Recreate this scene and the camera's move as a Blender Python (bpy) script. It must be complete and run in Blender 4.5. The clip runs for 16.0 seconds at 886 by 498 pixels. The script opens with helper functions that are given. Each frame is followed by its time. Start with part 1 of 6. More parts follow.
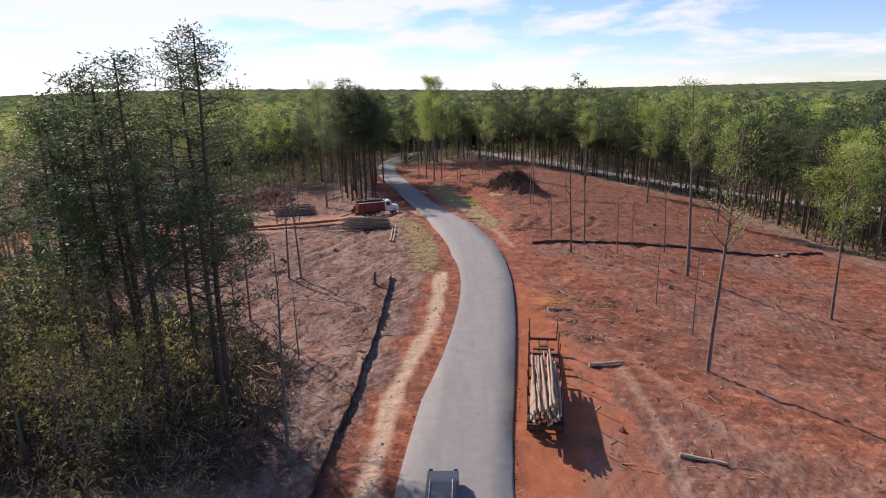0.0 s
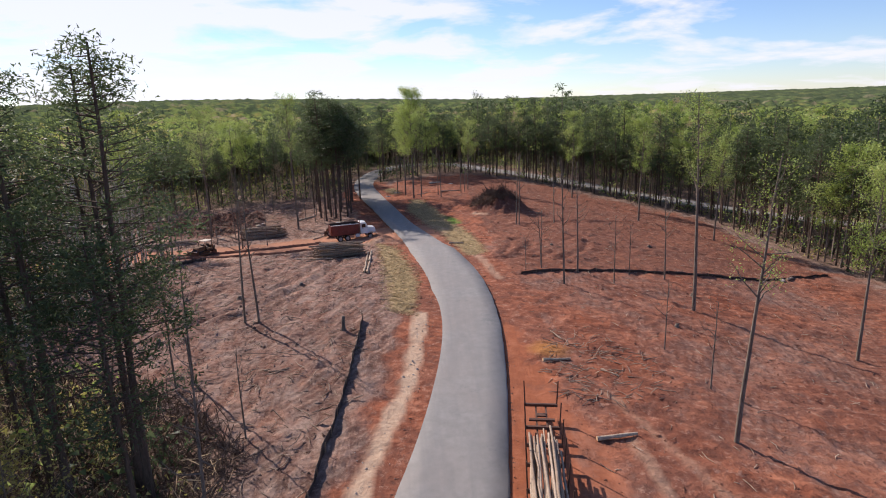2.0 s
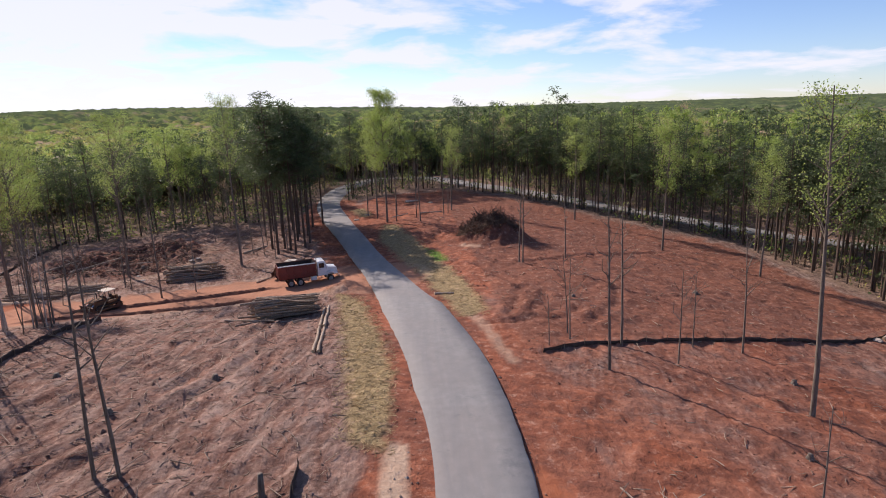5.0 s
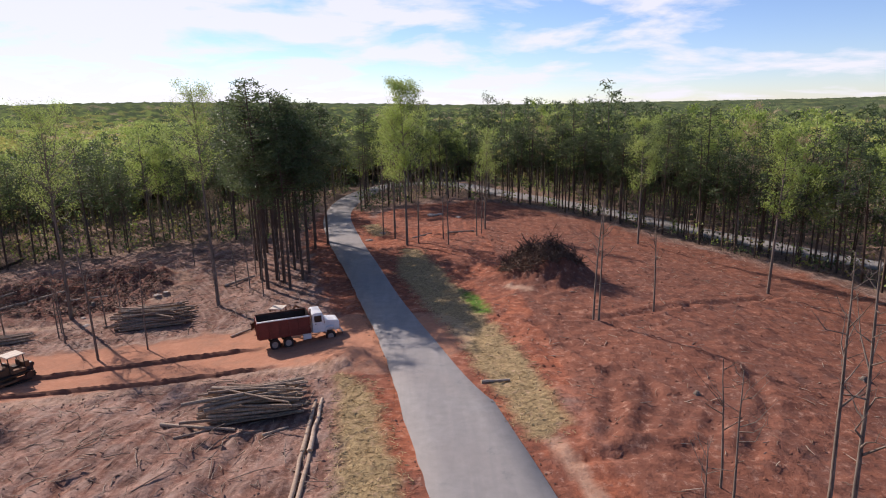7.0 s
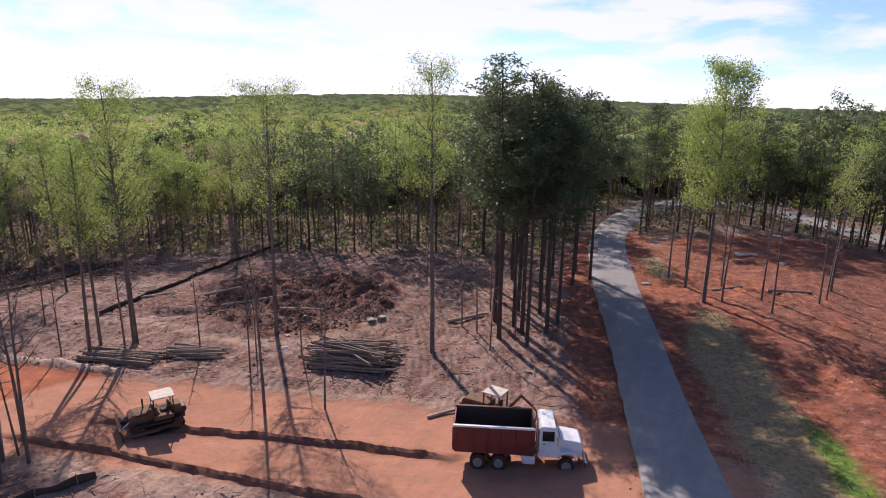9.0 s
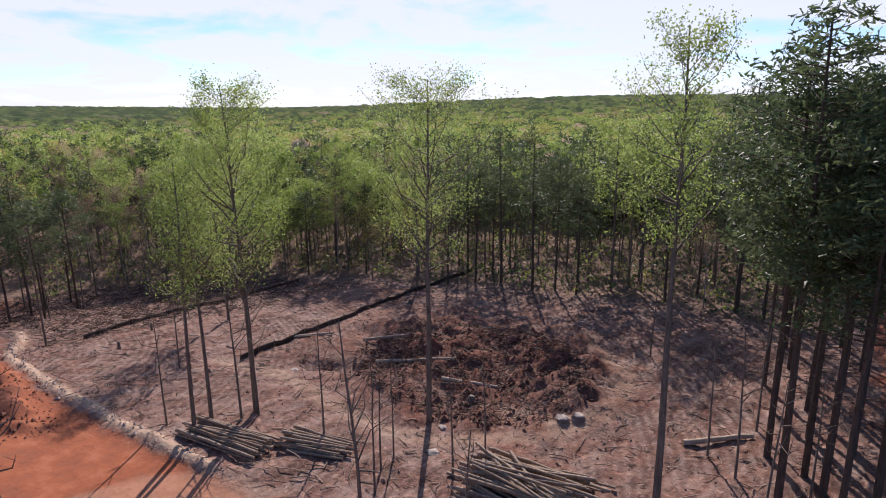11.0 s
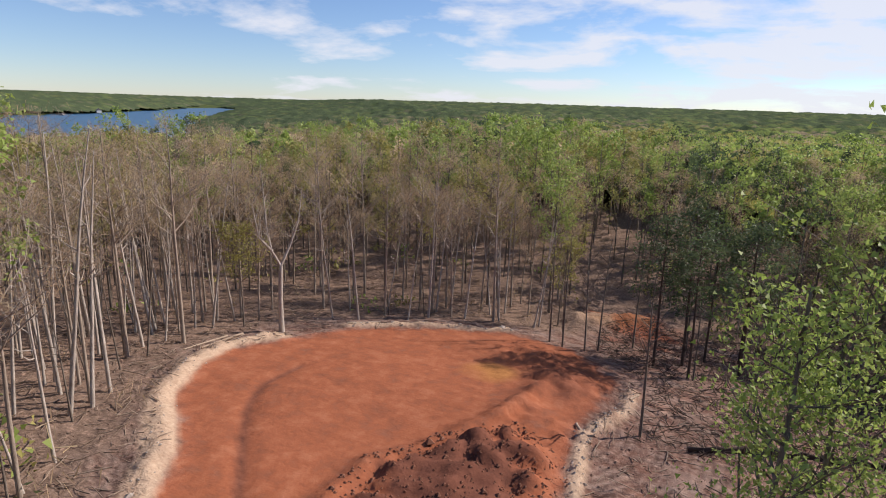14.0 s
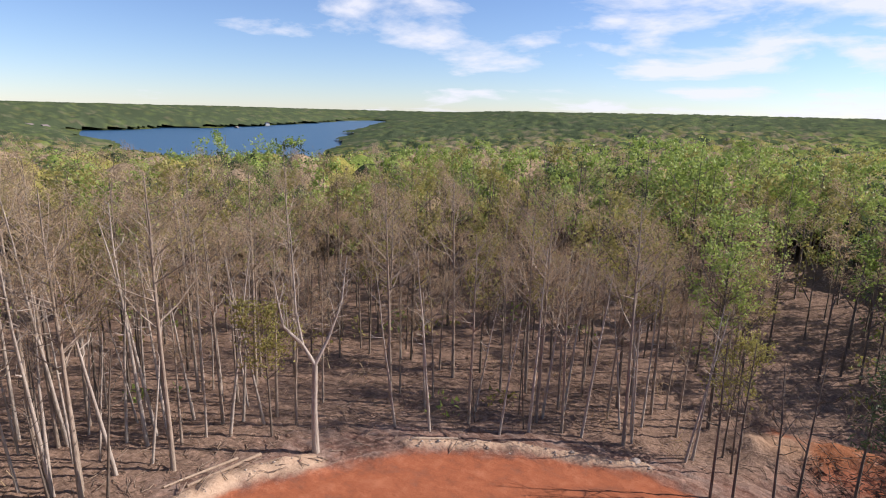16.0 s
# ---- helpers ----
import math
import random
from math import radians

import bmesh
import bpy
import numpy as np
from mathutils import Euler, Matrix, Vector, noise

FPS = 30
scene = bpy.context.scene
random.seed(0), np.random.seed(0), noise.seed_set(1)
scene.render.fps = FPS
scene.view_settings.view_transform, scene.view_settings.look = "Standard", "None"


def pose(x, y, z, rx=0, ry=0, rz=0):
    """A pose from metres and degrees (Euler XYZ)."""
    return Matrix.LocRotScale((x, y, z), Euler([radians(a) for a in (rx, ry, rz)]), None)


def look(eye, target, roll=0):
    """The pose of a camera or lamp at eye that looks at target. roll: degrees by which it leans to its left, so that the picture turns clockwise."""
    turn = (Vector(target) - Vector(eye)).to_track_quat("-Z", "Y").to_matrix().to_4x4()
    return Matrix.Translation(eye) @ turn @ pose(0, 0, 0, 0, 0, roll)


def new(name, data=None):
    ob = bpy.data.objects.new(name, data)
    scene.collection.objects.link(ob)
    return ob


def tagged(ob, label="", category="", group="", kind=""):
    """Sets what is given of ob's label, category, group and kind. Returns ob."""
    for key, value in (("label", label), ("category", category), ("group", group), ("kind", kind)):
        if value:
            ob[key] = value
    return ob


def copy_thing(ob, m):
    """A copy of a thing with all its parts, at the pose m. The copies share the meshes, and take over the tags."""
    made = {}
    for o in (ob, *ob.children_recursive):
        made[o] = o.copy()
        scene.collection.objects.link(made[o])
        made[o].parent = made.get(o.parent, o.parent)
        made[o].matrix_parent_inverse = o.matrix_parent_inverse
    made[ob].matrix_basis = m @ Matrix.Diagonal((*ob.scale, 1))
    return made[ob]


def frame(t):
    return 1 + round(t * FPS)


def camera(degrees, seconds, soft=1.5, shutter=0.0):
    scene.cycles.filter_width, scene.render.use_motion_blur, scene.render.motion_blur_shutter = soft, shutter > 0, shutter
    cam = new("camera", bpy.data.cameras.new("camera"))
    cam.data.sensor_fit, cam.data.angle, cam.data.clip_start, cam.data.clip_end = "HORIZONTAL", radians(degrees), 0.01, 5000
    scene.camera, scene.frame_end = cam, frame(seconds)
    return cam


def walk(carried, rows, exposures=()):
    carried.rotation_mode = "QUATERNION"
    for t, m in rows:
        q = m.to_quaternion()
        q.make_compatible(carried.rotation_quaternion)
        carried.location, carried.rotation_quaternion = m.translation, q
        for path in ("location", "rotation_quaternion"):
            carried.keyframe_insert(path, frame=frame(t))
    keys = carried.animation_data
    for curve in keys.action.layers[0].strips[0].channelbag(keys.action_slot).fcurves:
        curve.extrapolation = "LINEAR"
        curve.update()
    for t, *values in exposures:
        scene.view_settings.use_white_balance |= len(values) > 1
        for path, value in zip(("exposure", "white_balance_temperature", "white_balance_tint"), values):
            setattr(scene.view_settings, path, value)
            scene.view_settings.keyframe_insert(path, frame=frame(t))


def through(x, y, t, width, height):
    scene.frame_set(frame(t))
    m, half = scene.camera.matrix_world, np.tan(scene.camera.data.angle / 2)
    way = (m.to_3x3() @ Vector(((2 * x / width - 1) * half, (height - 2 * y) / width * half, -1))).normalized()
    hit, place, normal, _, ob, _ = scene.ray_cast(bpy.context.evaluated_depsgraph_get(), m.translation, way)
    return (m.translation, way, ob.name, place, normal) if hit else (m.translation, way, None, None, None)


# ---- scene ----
cam = camera(73.0, 16.0, soft=1.05)
PATH = [
    (0.0, pose(0.12, -3.14, 22.22, 75.43, 1.61, 0.00)),
    (0.5, pose(0.20, -1.28, 22.66, 75.63, 1.72, -0.82)),
    (1.0, pose(0.28, 0.85, 22.90, 75.84, 1.79, -1.51)),
    (1.5, pose(0.42, 3.24, 23.01, 76.01, 1.84, -1.53)),
    (2.0, pose(0.60, 5.95, 23.07, 76.15, 1.90, -1.80)),
    (2.5, pose(0.76, 9.10, 23.06, 76.31, 1.94, -2.40)),
    (3.0, pose(0.85, 12.74, 22.93, 76.44, 2.02, -3.08)),
    (3.5, pose(0.93, 16.90, 22.70, 76.56, 2.01, -3.52)),
    (4.0, pose(1.06, 21.54, 22.47, 76.73, 1.98, -4.04)),
    (4.2, pose(1.06, 23.48, 22.40, 76.90, 1.98, -4.13)),
    (6.3, pose(-0.88, 47.42, 22.26, 76.63, 1.52, -4.54)),
    (6.5, pose(-0.91, 50.06, 22.22, 76.61, 1.47, -5.04)),
    (7.0, pose(-0.80, 56.99, 22.08, 76.68, 1.26, -2.62)),
    (7.5, pose(-0.93, 63.72, 21.90, 76.82, 1.00, 0.40)),
    (8.0, pose(-1.42, 70.14, 21.70, 76.87, 0.29, 8.39)),
    (8.5, pose(-2.42, 76.23, 21.54, 76.64, -0.44, 18.00)),
    (9.0, pose(-4.19, 82.04, 21.42, 76.57, -0.84, 23.68)),
    (9.2, pose(-5.02, 84.25, 21.38, 76.50, -1.07, 26.07)),
    (11.3, pose(-16.26, 103.58, 21.21, 76.65, 0.35, 50.98)),
    (11.5, pose(-17.68, 105.04, 21.25, 76.55, 0.27, 56.39)),
    (12.0, pose(-21.54, 108.47, 21.36, 76.49, -0.26, 68.86)),
    (12.5, pose(-26.05, 111.40, 21.35, 76.44, -0.87, 83.23)),
    (13.0, pose(-31.03, 113.56, 21.26, 76.30, -1.38, 96.99)),
    (13.5, pose(-36.25, 114.63, 21.16, 76.19, -1.86, 109.59)),
    (14.0, pose(-41.52, 114.50, 21.13, 76.42, -1.79, 111.44)),
    (14.5, pose(-46.76, 113.48, 21.24, 76.64, -1.46, 112.17)),
    (15.0, pose(-51.93, 112.05, 21.53, 76.86, -1.53, 114.91)),
    (15.5, pose(-56.98, 110.50, 22.04, 77.03, -1.71, 120.24)),
    (16.0, pose(-61.85, 108.90, 22.88, 77.08, -1.37, 125.02)),
]
EXPOSURES = [(0.0, 0.36, 6650, 20.0), (2.5, 0.32, 6550, 18.0), (4.0, 0.30, 6550, 20.0), (7.5, 0.28, 6600, 22.0), (9.0, 0.38, 6400, 25.0), (11.5, 0.22, 6250, 20.0), (13.0, 0.13, 6500, 16.0), (14.5, 0.12, 6500, 15.0), (15.5, 0.19, 6480, 15.0), (16.0, 0.29, 6450, 17.0)]
walk(cam, PATH, EXPOSURES)

# ------------------------------------------------------------------ light
SUN_YAW, SUN_ELEV = 42.0, 34.0        # degrees left of +y, above the horizon
world = bpy.data.worlds.new("sky")
scene.world = world
world.use_nodes = True
wt = world.node_tree
wt.nodes.clear()
w_out = wt.nodes.new("ShaderNodeOutputWorld")
w_bg = wt.nodes.new("ShaderNodeBackground")
w_sky = wt.nodes.new("ShaderNodeTexSky")
w_sky.sky_type, w_sky.sun_disc = "NISHITA", False
w_sky.sun_elevation, w_sky.sun_rotation = radians(SUN_ELEV), radians(-SUN_YAW)
w_sky.air_density, w_sky.dust_density, w_sky.ozone_density, w_sky.altitude = 1.0, 0.1, 2.5, 900
SKY_STRENGTH = 0.108
w_bg.inputs["Strength"].default_value = SKY_STRENGTH
# broken fair-weather cloud, on a plane high above
w_geo = wt.nodes.new("ShaderNodeTexCoord")
w_sep = wt.nodes.new("ShaderNodeSeparateXYZ")
wt.links.new(w_geo.outputs["Generated"], w_sep.inputs[0])


def w_math(op, a, b, clamp=False):
    n = wt.nodes.new("ShaderNodeMath")
    n.operation, n.use_clamp = op, clamp
    for i, v in enumerate((a, b)):
        if isinstance(v, (int, float)):
            n.inputs[i].default_value = v
        else:
            wt.links.new(v, n.inputs[i])
    return n.outputs[0]


w_z = w_math("ADD", w_math("MAXIMUM", w_sep.outputs[2], 0.0), 0.16)
w_uv = wt.nodes.new("ShaderNodeCombineXYZ")
wt.links.new(w_math("DIVIDE", w_sep.outputs[0], w_z), w_uv.inputs[0])
wt.links.new(w_math("DIVIDE", w_sep.outputs[1], w_z), w_uv.inputs[1])
w_noise = wt.nodes.new("ShaderNodeTexNoise")
wt.links.new(w_uv.outputs[0], w_noise.inputs["Vector"])
for key, value in (("Scale", 1.15), ("Detail", 9.0), ("Roughness", 0.56), ("Distortion", 0.25)):
    w_noise.inputs[key].default_value = value
# thicker cloud towards the sun's side of the sky
w_side = w_math("ADD", w_math("MULTIPLY", w_sep.outputs[0], -math.sin(radians(SUN_YAW))), w_math("MULTIPLY", w_sep.outputs[1], math.cos(radians(SUN_YAW))))
w_cut = w_math("ADD", w_noise.outputs[0], w_math("MULTIPLY", w_side, 0.20))
w_ramp = wt.nodes.new("ShaderNodeValToRGB")
w_ramp.color_ramp.elements[0].position, w_ramp.color_ramp.elements[1].position = 0.57, 0.69
wt.links.new(w_cut, w_ramp.inputs[0])
w_mix = wt.nodes.new("ShaderNodeMix")
w_mix.data_type = "RGBA"
wt.links.new(w_math("MULTIPLY", w_ramp.outputs[0], 0.85), w_mix.inputs["Factor"])
w_tint = wt.nodes.new("ShaderNodeMix")
w_tint.data_type, w_tint.blend_type = "RGBA", "MULTIPLY"
w_tint.inputs["Factor"].default_value = 1.0
wt.links.new(w_sky.outputs[0], w_tint.inputs[6])
w_tint.inputs[7].default_value = (0.83, 0.92, 1.09, 1)
wt.links.new(w_tint.outputs[2], w_mix.inputs[6])
w_mix.inputs[7].default_value = (6.9, 7.2, 7.7, 1)
wt.links.new(w_mix.outputs[2], w_bg.inputs["Color"])
wt.links.new(w_bg.outputs[0], w_out.inputs["Surface"])

sun_data = bpy.data.lights.new("sun", "SUN")
sun_data.energy, sun_data.angle, sun_data.color = 5.0, radians(0.53), (1.0, 0.93, 0.83)
sun = new("sun", sun_data)
sx, sy, sz = -math.sin(radians(SUN_YAW)) * math.cos(radians(SUN_ELEV)), math.cos(radians(SUN_YAW)) * math.cos(radians(SUN_ELEV)), math.sin(radians(SUN_ELEV))
sun.matrix_world = look((sx * 300, sy * 300, sz * 300), (0, 0, 0))


# ------------------------------------------------------------------ materials
def mat(name):
    m = bpy.data.materials.new(name)
    m.use_nodes = True
    t = m.node_tree
    b = t.nodes["Principled BSDF"]
    b.inputs["Roughness"].default_value = 0.9
    b.inputs["Specular IOR Level"].default_value = 0.3
    return m, t, b


def node(t, kind, **values):
    n = t.nodes.new(kind)
    for k, v in values.items():
        n.inputs[k.replace("_", " ")].default_value = v
    return n


def noise_tex(t, scale, detail=6.0, rough=0.6, vector=None, distortion=0.0):
    n = node(t, "ShaderNodeTexNoise", Scale=scale, Detail=detail, Roughness=rough, Distortion=distortion)
    if vector is None:
        c = t.nodes.new("ShaderNodeNewGeometry")
        vector = c.outputs["Position"]
    t.links.new(vector, n.inputs["Vector"])
    return n.outputs[0]


def ramp(t, fac, stops):
    n = t.nodes.new("ShaderNodeValToRGB")
    e = n.color_ramp.elements
    while len(e) < len(stops):
        e.new(0.5)
    for k, (p, c) in zip(e, stops):
        k.position, k.color = p, (*c, 1) if len(c) == 3 else c
    t.links.new(fac, n.inputs[0])
    return n.outputs[0]


def mix(t, fac, a, b, kind="MIX"):
    n = t.nodes.new("ShaderNodeMix")
    n.data_type, n.blend_type = "RGBA", kind
    for k, v in ((0, fac), (6, a), (7, b)):
        if isinstance(v, (int, float)):
            n.inputs[k].default_value = v
        elif isinstance(v, tuple):
            n.inputs[k].default_value = (*v, 1)
        else:
            t.links.new(v, n.inputs[k])
    return n.outputs[2]


def math_node(t, op, a, b=0.0, clamp=False):
    n = t.nodes.new("ShaderNodeMath")
    n.operation, n.use_clamp = op, clamp
    for k, v in enumerate((a, b)):
        if isinstance(v, (int, float)):
            n.inputs[k].default_value = v
        else:
            t.links.new(v, n.inputs[k])
    return n.outputs[0]


def bump(t, b, height, strength=0.5, distance=0.1):
    n = node(t, "ShaderNodeBump", Strength=strength, Distance=distance)
    t.links.new(height, n.inputs["Height"])
    t.links.new(n.outputs[0], b.inputs["Normal"])


def plain(name, colour, rough=0.7, metal=0.0, vary=0.25, scale=3.0, bumps=0.0):
    """Painted metal, plastic, rubber: a colour with grime at two scales."""
    m, t, b = mat(name)
    g = noise_tex(t, scale, 8, 0.65)
    g2 = noise_tex(t, scale * 9, 4, 0.6)
    lo = tuple(c * (1 - vary) for c in colour)
    hi = tuple(min(1, c * (1 + vary)) for c in colour)
    c = ramp(t, g, [(0.3, lo), (0.7, hi)])
    c = mix(t, math_node(t, "MULTIPLY", g2, vary), c, (0.16, 0.09, 0.06))
    t.links.new(c, b.inputs["Base Color"])
    b.inputs["Roughness"].default_value, b.inputs["Metallic"].default_value = rough, metal
    if bumps:
        bump(t, b, g2, bumps, 0.02)
    return m


def bark(name, lo, hi):
    m, t, b = mat(name)
    geo = t.nodes.new("ShaderNodeNewGeometry")
    mp = t.nodes.new("ShaderNodeMapping")
    mp.inputs["Scale"].default_value = (1, 1, 0.18)
    t.links.new(geo.outputs["Position"], mp.inputs["Vector"])
    g = noise_tex(t, 7.0, 6, 0.7, mp.outputs[0])
    g2 = noise_tex(t, 0.35, 4, 0.6)
    c = ramp(t, g, [(0.3, lo), (0.7, hi)])
    c = mix(t, math_node(t, "MULTIPLY", g2, 0.5), c, tuple(v * 0.6 for v in lo))
    t.links.new(c, b.inputs["Base Color"])
    bump(t, b, g, 0.8, 0.05)
    return m


def foliage(name, stops, through=0.35):
    """Leaves: every leaf its own tone, whole trees a shade apart, light comes through."""
    m, t, b = mat(name)
    geo = t.nodes.new("ShaderNodeNewGeometry")
    patch = noise_tex(t, 0.11, 3, 0.6)
    f = math_node(t, "ADD", math_node(t, "MULTIPLY", geo.outputs["Random Per Island"], 0.42), math_node(t, "MULTIPLY", math_node(t, "SUBTRACT", math_node(t, "MULTIPLY", patch, 1.5), 0.4), 0.85))
    c = ramp(t, f, stops)
    t.links.new(c, b.inputs["Base Color"])
    b.inputs["Roughness"].default_value = 0.55
    tr = t.nodes.new("ShaderNodeBsdfTranslucent")
    t.links.new(c, tr.inputs["Color"])
    mx = node(t, "ShaderNodeMixShader", Fac=through)
    t.links.new(b.outputs[0], mx.inputs[1])
    t.links.new(tr.outputs[0], mx.inputs[2])
    t.links.new(mx.outputs[0], t.nodes["Material Output"].inputs["Surface"])
    return m


M_PINE_BARK = bark("pine_bark", (0.055, 0.038, 0.028), (0.17, 0.115, 0.085))
M_GREY_BARK = bark("grey_bark", (0.09, 0.07, 0.055), (0.30, 0.24, 0.19))
M_PALE_BARK = bark("pale_bark", (0.30, 0.25, 0.21), (0.64, 0.56, 0.48))
M_TAN_BARK = bark("tan_bark", (0.20, 0.155, 0.12), (0.54, 0.44, 0.35))
M_NEEDLES = foliage("pine_needles", [(0.15, (0.045, 0.066, 0.03)), (0.5, (0.085, 0.118, 0.05)), (0.9, (0.15, 0.185, 0.08))], 0.45)
M_SPRING = foliage("spring_leaves", [(0.15, (0.18, 0.25, 0.05)), (0.5, (0.33, 0.42, 0.10)), (0.9, (0.48, 0.54, 0.18))], 0.45)
M_BUDS = foliage("buds_and_twigs", [(0.15, (0.34, 0.23, 0.14)), (0.5, (0.48, 0.345, 0.215)), (0.9, (0.58, 0.46, 0.27))], 0.48)
M_OLIVE = foliage("young_leaves", [(0.15, (0.22, 0.20, 0.06)), (0.5, (0.36, 0.33, 0.10)), (0.9, (0.48, 0.42, 0.15))], 0.45)


# ------------------------------------------------------------------ plan
LAND = ((-1.99, -3.21, -1.13, -5.37, -4.48, -0.96), (0.04, -0.13, -1.39, 1.26, -1.72, -1.97), (0.03, -0.07, 2.47, -1.9, -0.68, -0.96), (-1.2, 0.56, 0.22, -3.16, 0.84, -1.26),
        (0.47, 0.46, 1.12, 2.23, 0.36, 0.79), (-1.56, -2.63, -1.45, -1.51, -1.64, -1.86), (-1.71, -1.21, -4.48, -3.85, -1.62, -0.95))


def swell(x, y):
    """The lie of the land: a low ridge along the road, falling off to both sides, as a sum of broad swells."""
    x, y = np.asarray(x, float), np.asarray(y, float)
    z = np.zeros(np.broadcast(x, y).shape)
    for i, row in enumerate(LAND):
        for j, h in enumerate(row):
            z = z + h * np.exp(-((x + 125 - 35 * i) ** 2 + (y - 15 - 35 * j) ** 2) / 1352.0)
    return z


HILLS = ((-620, 1000, 26, 330), (-250, 1250, 16, 300), (300, 1100, 10, 350), (-1500, 300, 10, 500), (-1700, -700, 8, 500))
LAKE_Z = -35.0


def along(poly, x, y):
    """Distance from a line of points."""
    best = np.full(np.shape(x), 1e9)
    for (ax, ay), (bx, by) in zip(poly[:-1], poly[1:]):
        dx, dy = bx - ax, by - ay
        t = np.clip(((x - ax) * dx + (y - ay) * dy) / (dx * dx + dy * dy), 0, 1)
        best = np.minimum(best, np.hypot(x - ax - t * dx, y - ay - t * dy))
    return best


def inside(poly, x, y):
    """Signed distance: positive inside the outline."""
    x, y = np.asarray(x, float), np.asarray(y, float)
    d = along(list(poly) + [poly[0]], x, y)
    odd = np.zeros(np.shape(x), bool)
    for (ax, ay), (bx, by) in zip(poly, poly[1:] + poly[:1]):
        hit = ((ay > y) != (by > y)) & (x < (bx - ax) * (y - ay) / (by - ay + 1e-12) + ax)
        odd ^= hit
    return np.where(odd, d, -d)


LAKE = [(-646, -1212), (-819, -1279), (-960, -1363), (-1076, -1329), (-1404, -1489), (-1903, -1779), (-2807, -2387), (-2379, -1872), (-1713, -1372), (-1168, -965), (-647, -501), (-435, -319), (-411, -432), (-507, -774), (-589, -1059)]


def lake_depth(x, y):
    """How far inside the lake's outline, in metres; negative on land."""
    return inside(LAKE, x + 14 * np.sin(y / 47.0), y + 14 * np.sin(x / 39.0))


def relief(x, y):
    x, y = np.asarray(x, float), np.asarray(y, float)
    z = swell(x, y)
    r = np.hypot(x + 30, y - 105)
    far = np.clip((r - 130) / 320, 0, 1)
    rise = np.clip((r - 750) / 1100, 0, 1)
    z = z - 13.0 * far + 21.0 * rise
    for cx, cy, h, w in HILLS:
        z = z + h * far * np.exp(-((x - cx) ** 2 + (y - cy) ** 2) / (2 * w * w))
    z = z + rise * 1.5 * (np.sin(x / 210.0 + 1.3 * np.sin(y / 330.0)) + np.sin(y / 270.0 + 0.7))
    d = lake_depth(x, y)
    k = np.clip((d + 420) / 400, 0, 1) ** 0.8 * np.clip((r - 150) / 150, 0, 1)
    z = z * (1 - k) + (LAKE_Z + 1.5) * k
    return np.where(d > -6, np.minimum(z, LAKE_Z + 1.5 - (d + 6) * 0.3), z)


ROAD = [(-0.5, -60), (-0.6, 0), (-0.4, 20), (-0.1, 27), (0.8, 34), (1.75, 40), (2.5, 46), (3.1, 52), (3.9, 58), (4.3, 65), (4.3, 74), (3.8, 82), (2.6, 88), (1.4, 94), (0.4, 102), (-1.0, 111), (-2.1, 116), (-3.5, 122), (-6.7, 136), (-8.8, 145), (-11.6, 154), (-15.6, 172), (-18.4, 188), (-19.2, 202), (-18.0, 216), (-13.0, 230), (-4.0, 240), (5.0, 241), (12.0, 232), (20, 215), (34, 201), (47, 188), (59, 171), (75, 153), (98, 128)]
ROAD_HALF = 3.5
CLEARING = [(-11, -80), (-12, 22), (-12, 40), (-24, 49), (-38, 52), (-42, 66), (-42, 81), (-46, 92), (-56, 90), (-66, 84), (-74, 79), (-82, 75.5), (-90, 76), (-99, 80), (-106, 90), (-111, 103), (-115, 108), (-121, 115), (-122, 127), (-118, 140), (-107, 153), (-84, 159), (-67, 164), (-42, 169), (-27, 167), (-22, 178), (-22, 194), (-16, 196), (-12, 190), (-5, 198), (6, 205), (15, 204), (30, 190), (41, 178), (51, 161), (66, 143), (67, 125), (71, 104), (80, 84), (86, 40), (86, -80)]
CUL = [(-48, 97), (-57.1, 92.8), (-66, 87.5), (-71.6, 81.2), (-80, 77.3), (-89.2, 80.3), (-96, 83), (-102, 90), (-107, 98), (-106, 106), (-97, 112.5), (-82, 110.4), (-70, 111.2), (-58, 113.8), (-50, 116), (-42, 118)]
GRADED = [(-2, 113), (-14, 116.5), (-28, 115), (-42, 111), (-58, 104), (-72, 97)]


# ------------------------------------------------------------------ mesh helpers
def mesh_ob(name, verts, faces, material, parent=None, smooth=True):
    me = bpy.data.meshes.new(name)
    me.from_pydata([tuple(v) for v in verts] if not isinstance(verts, np.ndarray) else verts.tolist(), [], faces if isinstance(faces, list) else faces.tolist())
    me.materials.append(material)
    if smooth:
        me.shade_smooth()
    ob = new(name, me)
    if parent is not None:
        ob.parent = parent
    return ob


def part(name, bm, material, parent, label="", smooth=False):
    """One bmesh as one mesh object under a thing or a part."""
    me = bpy.data.meshes.new(name)
    bm.normal_update()
    bm.to_mesh(me)
    bm.free()
    me.materials.append(material)
    if smooth:
        me.shade_smooth()
    ob = new(name, me)
    ob.parent = parent
    if label:
        ob["label"] = label
    return ob


class Soup:
    """Vertices and faces gathered into one mesh."""

    def __init__(self):
        self.v, self.f, self.n = [], [], 0

    def add(self, v, f):
        self.v.append(np.asarray(v, float))
        self.f += [tuple(int(i) + self.n for i in q) for q in f]
        self.n += len(v)

    def arrays(self):
        return np.concatenate(self.v), self.f


TUBE_FACES = {}


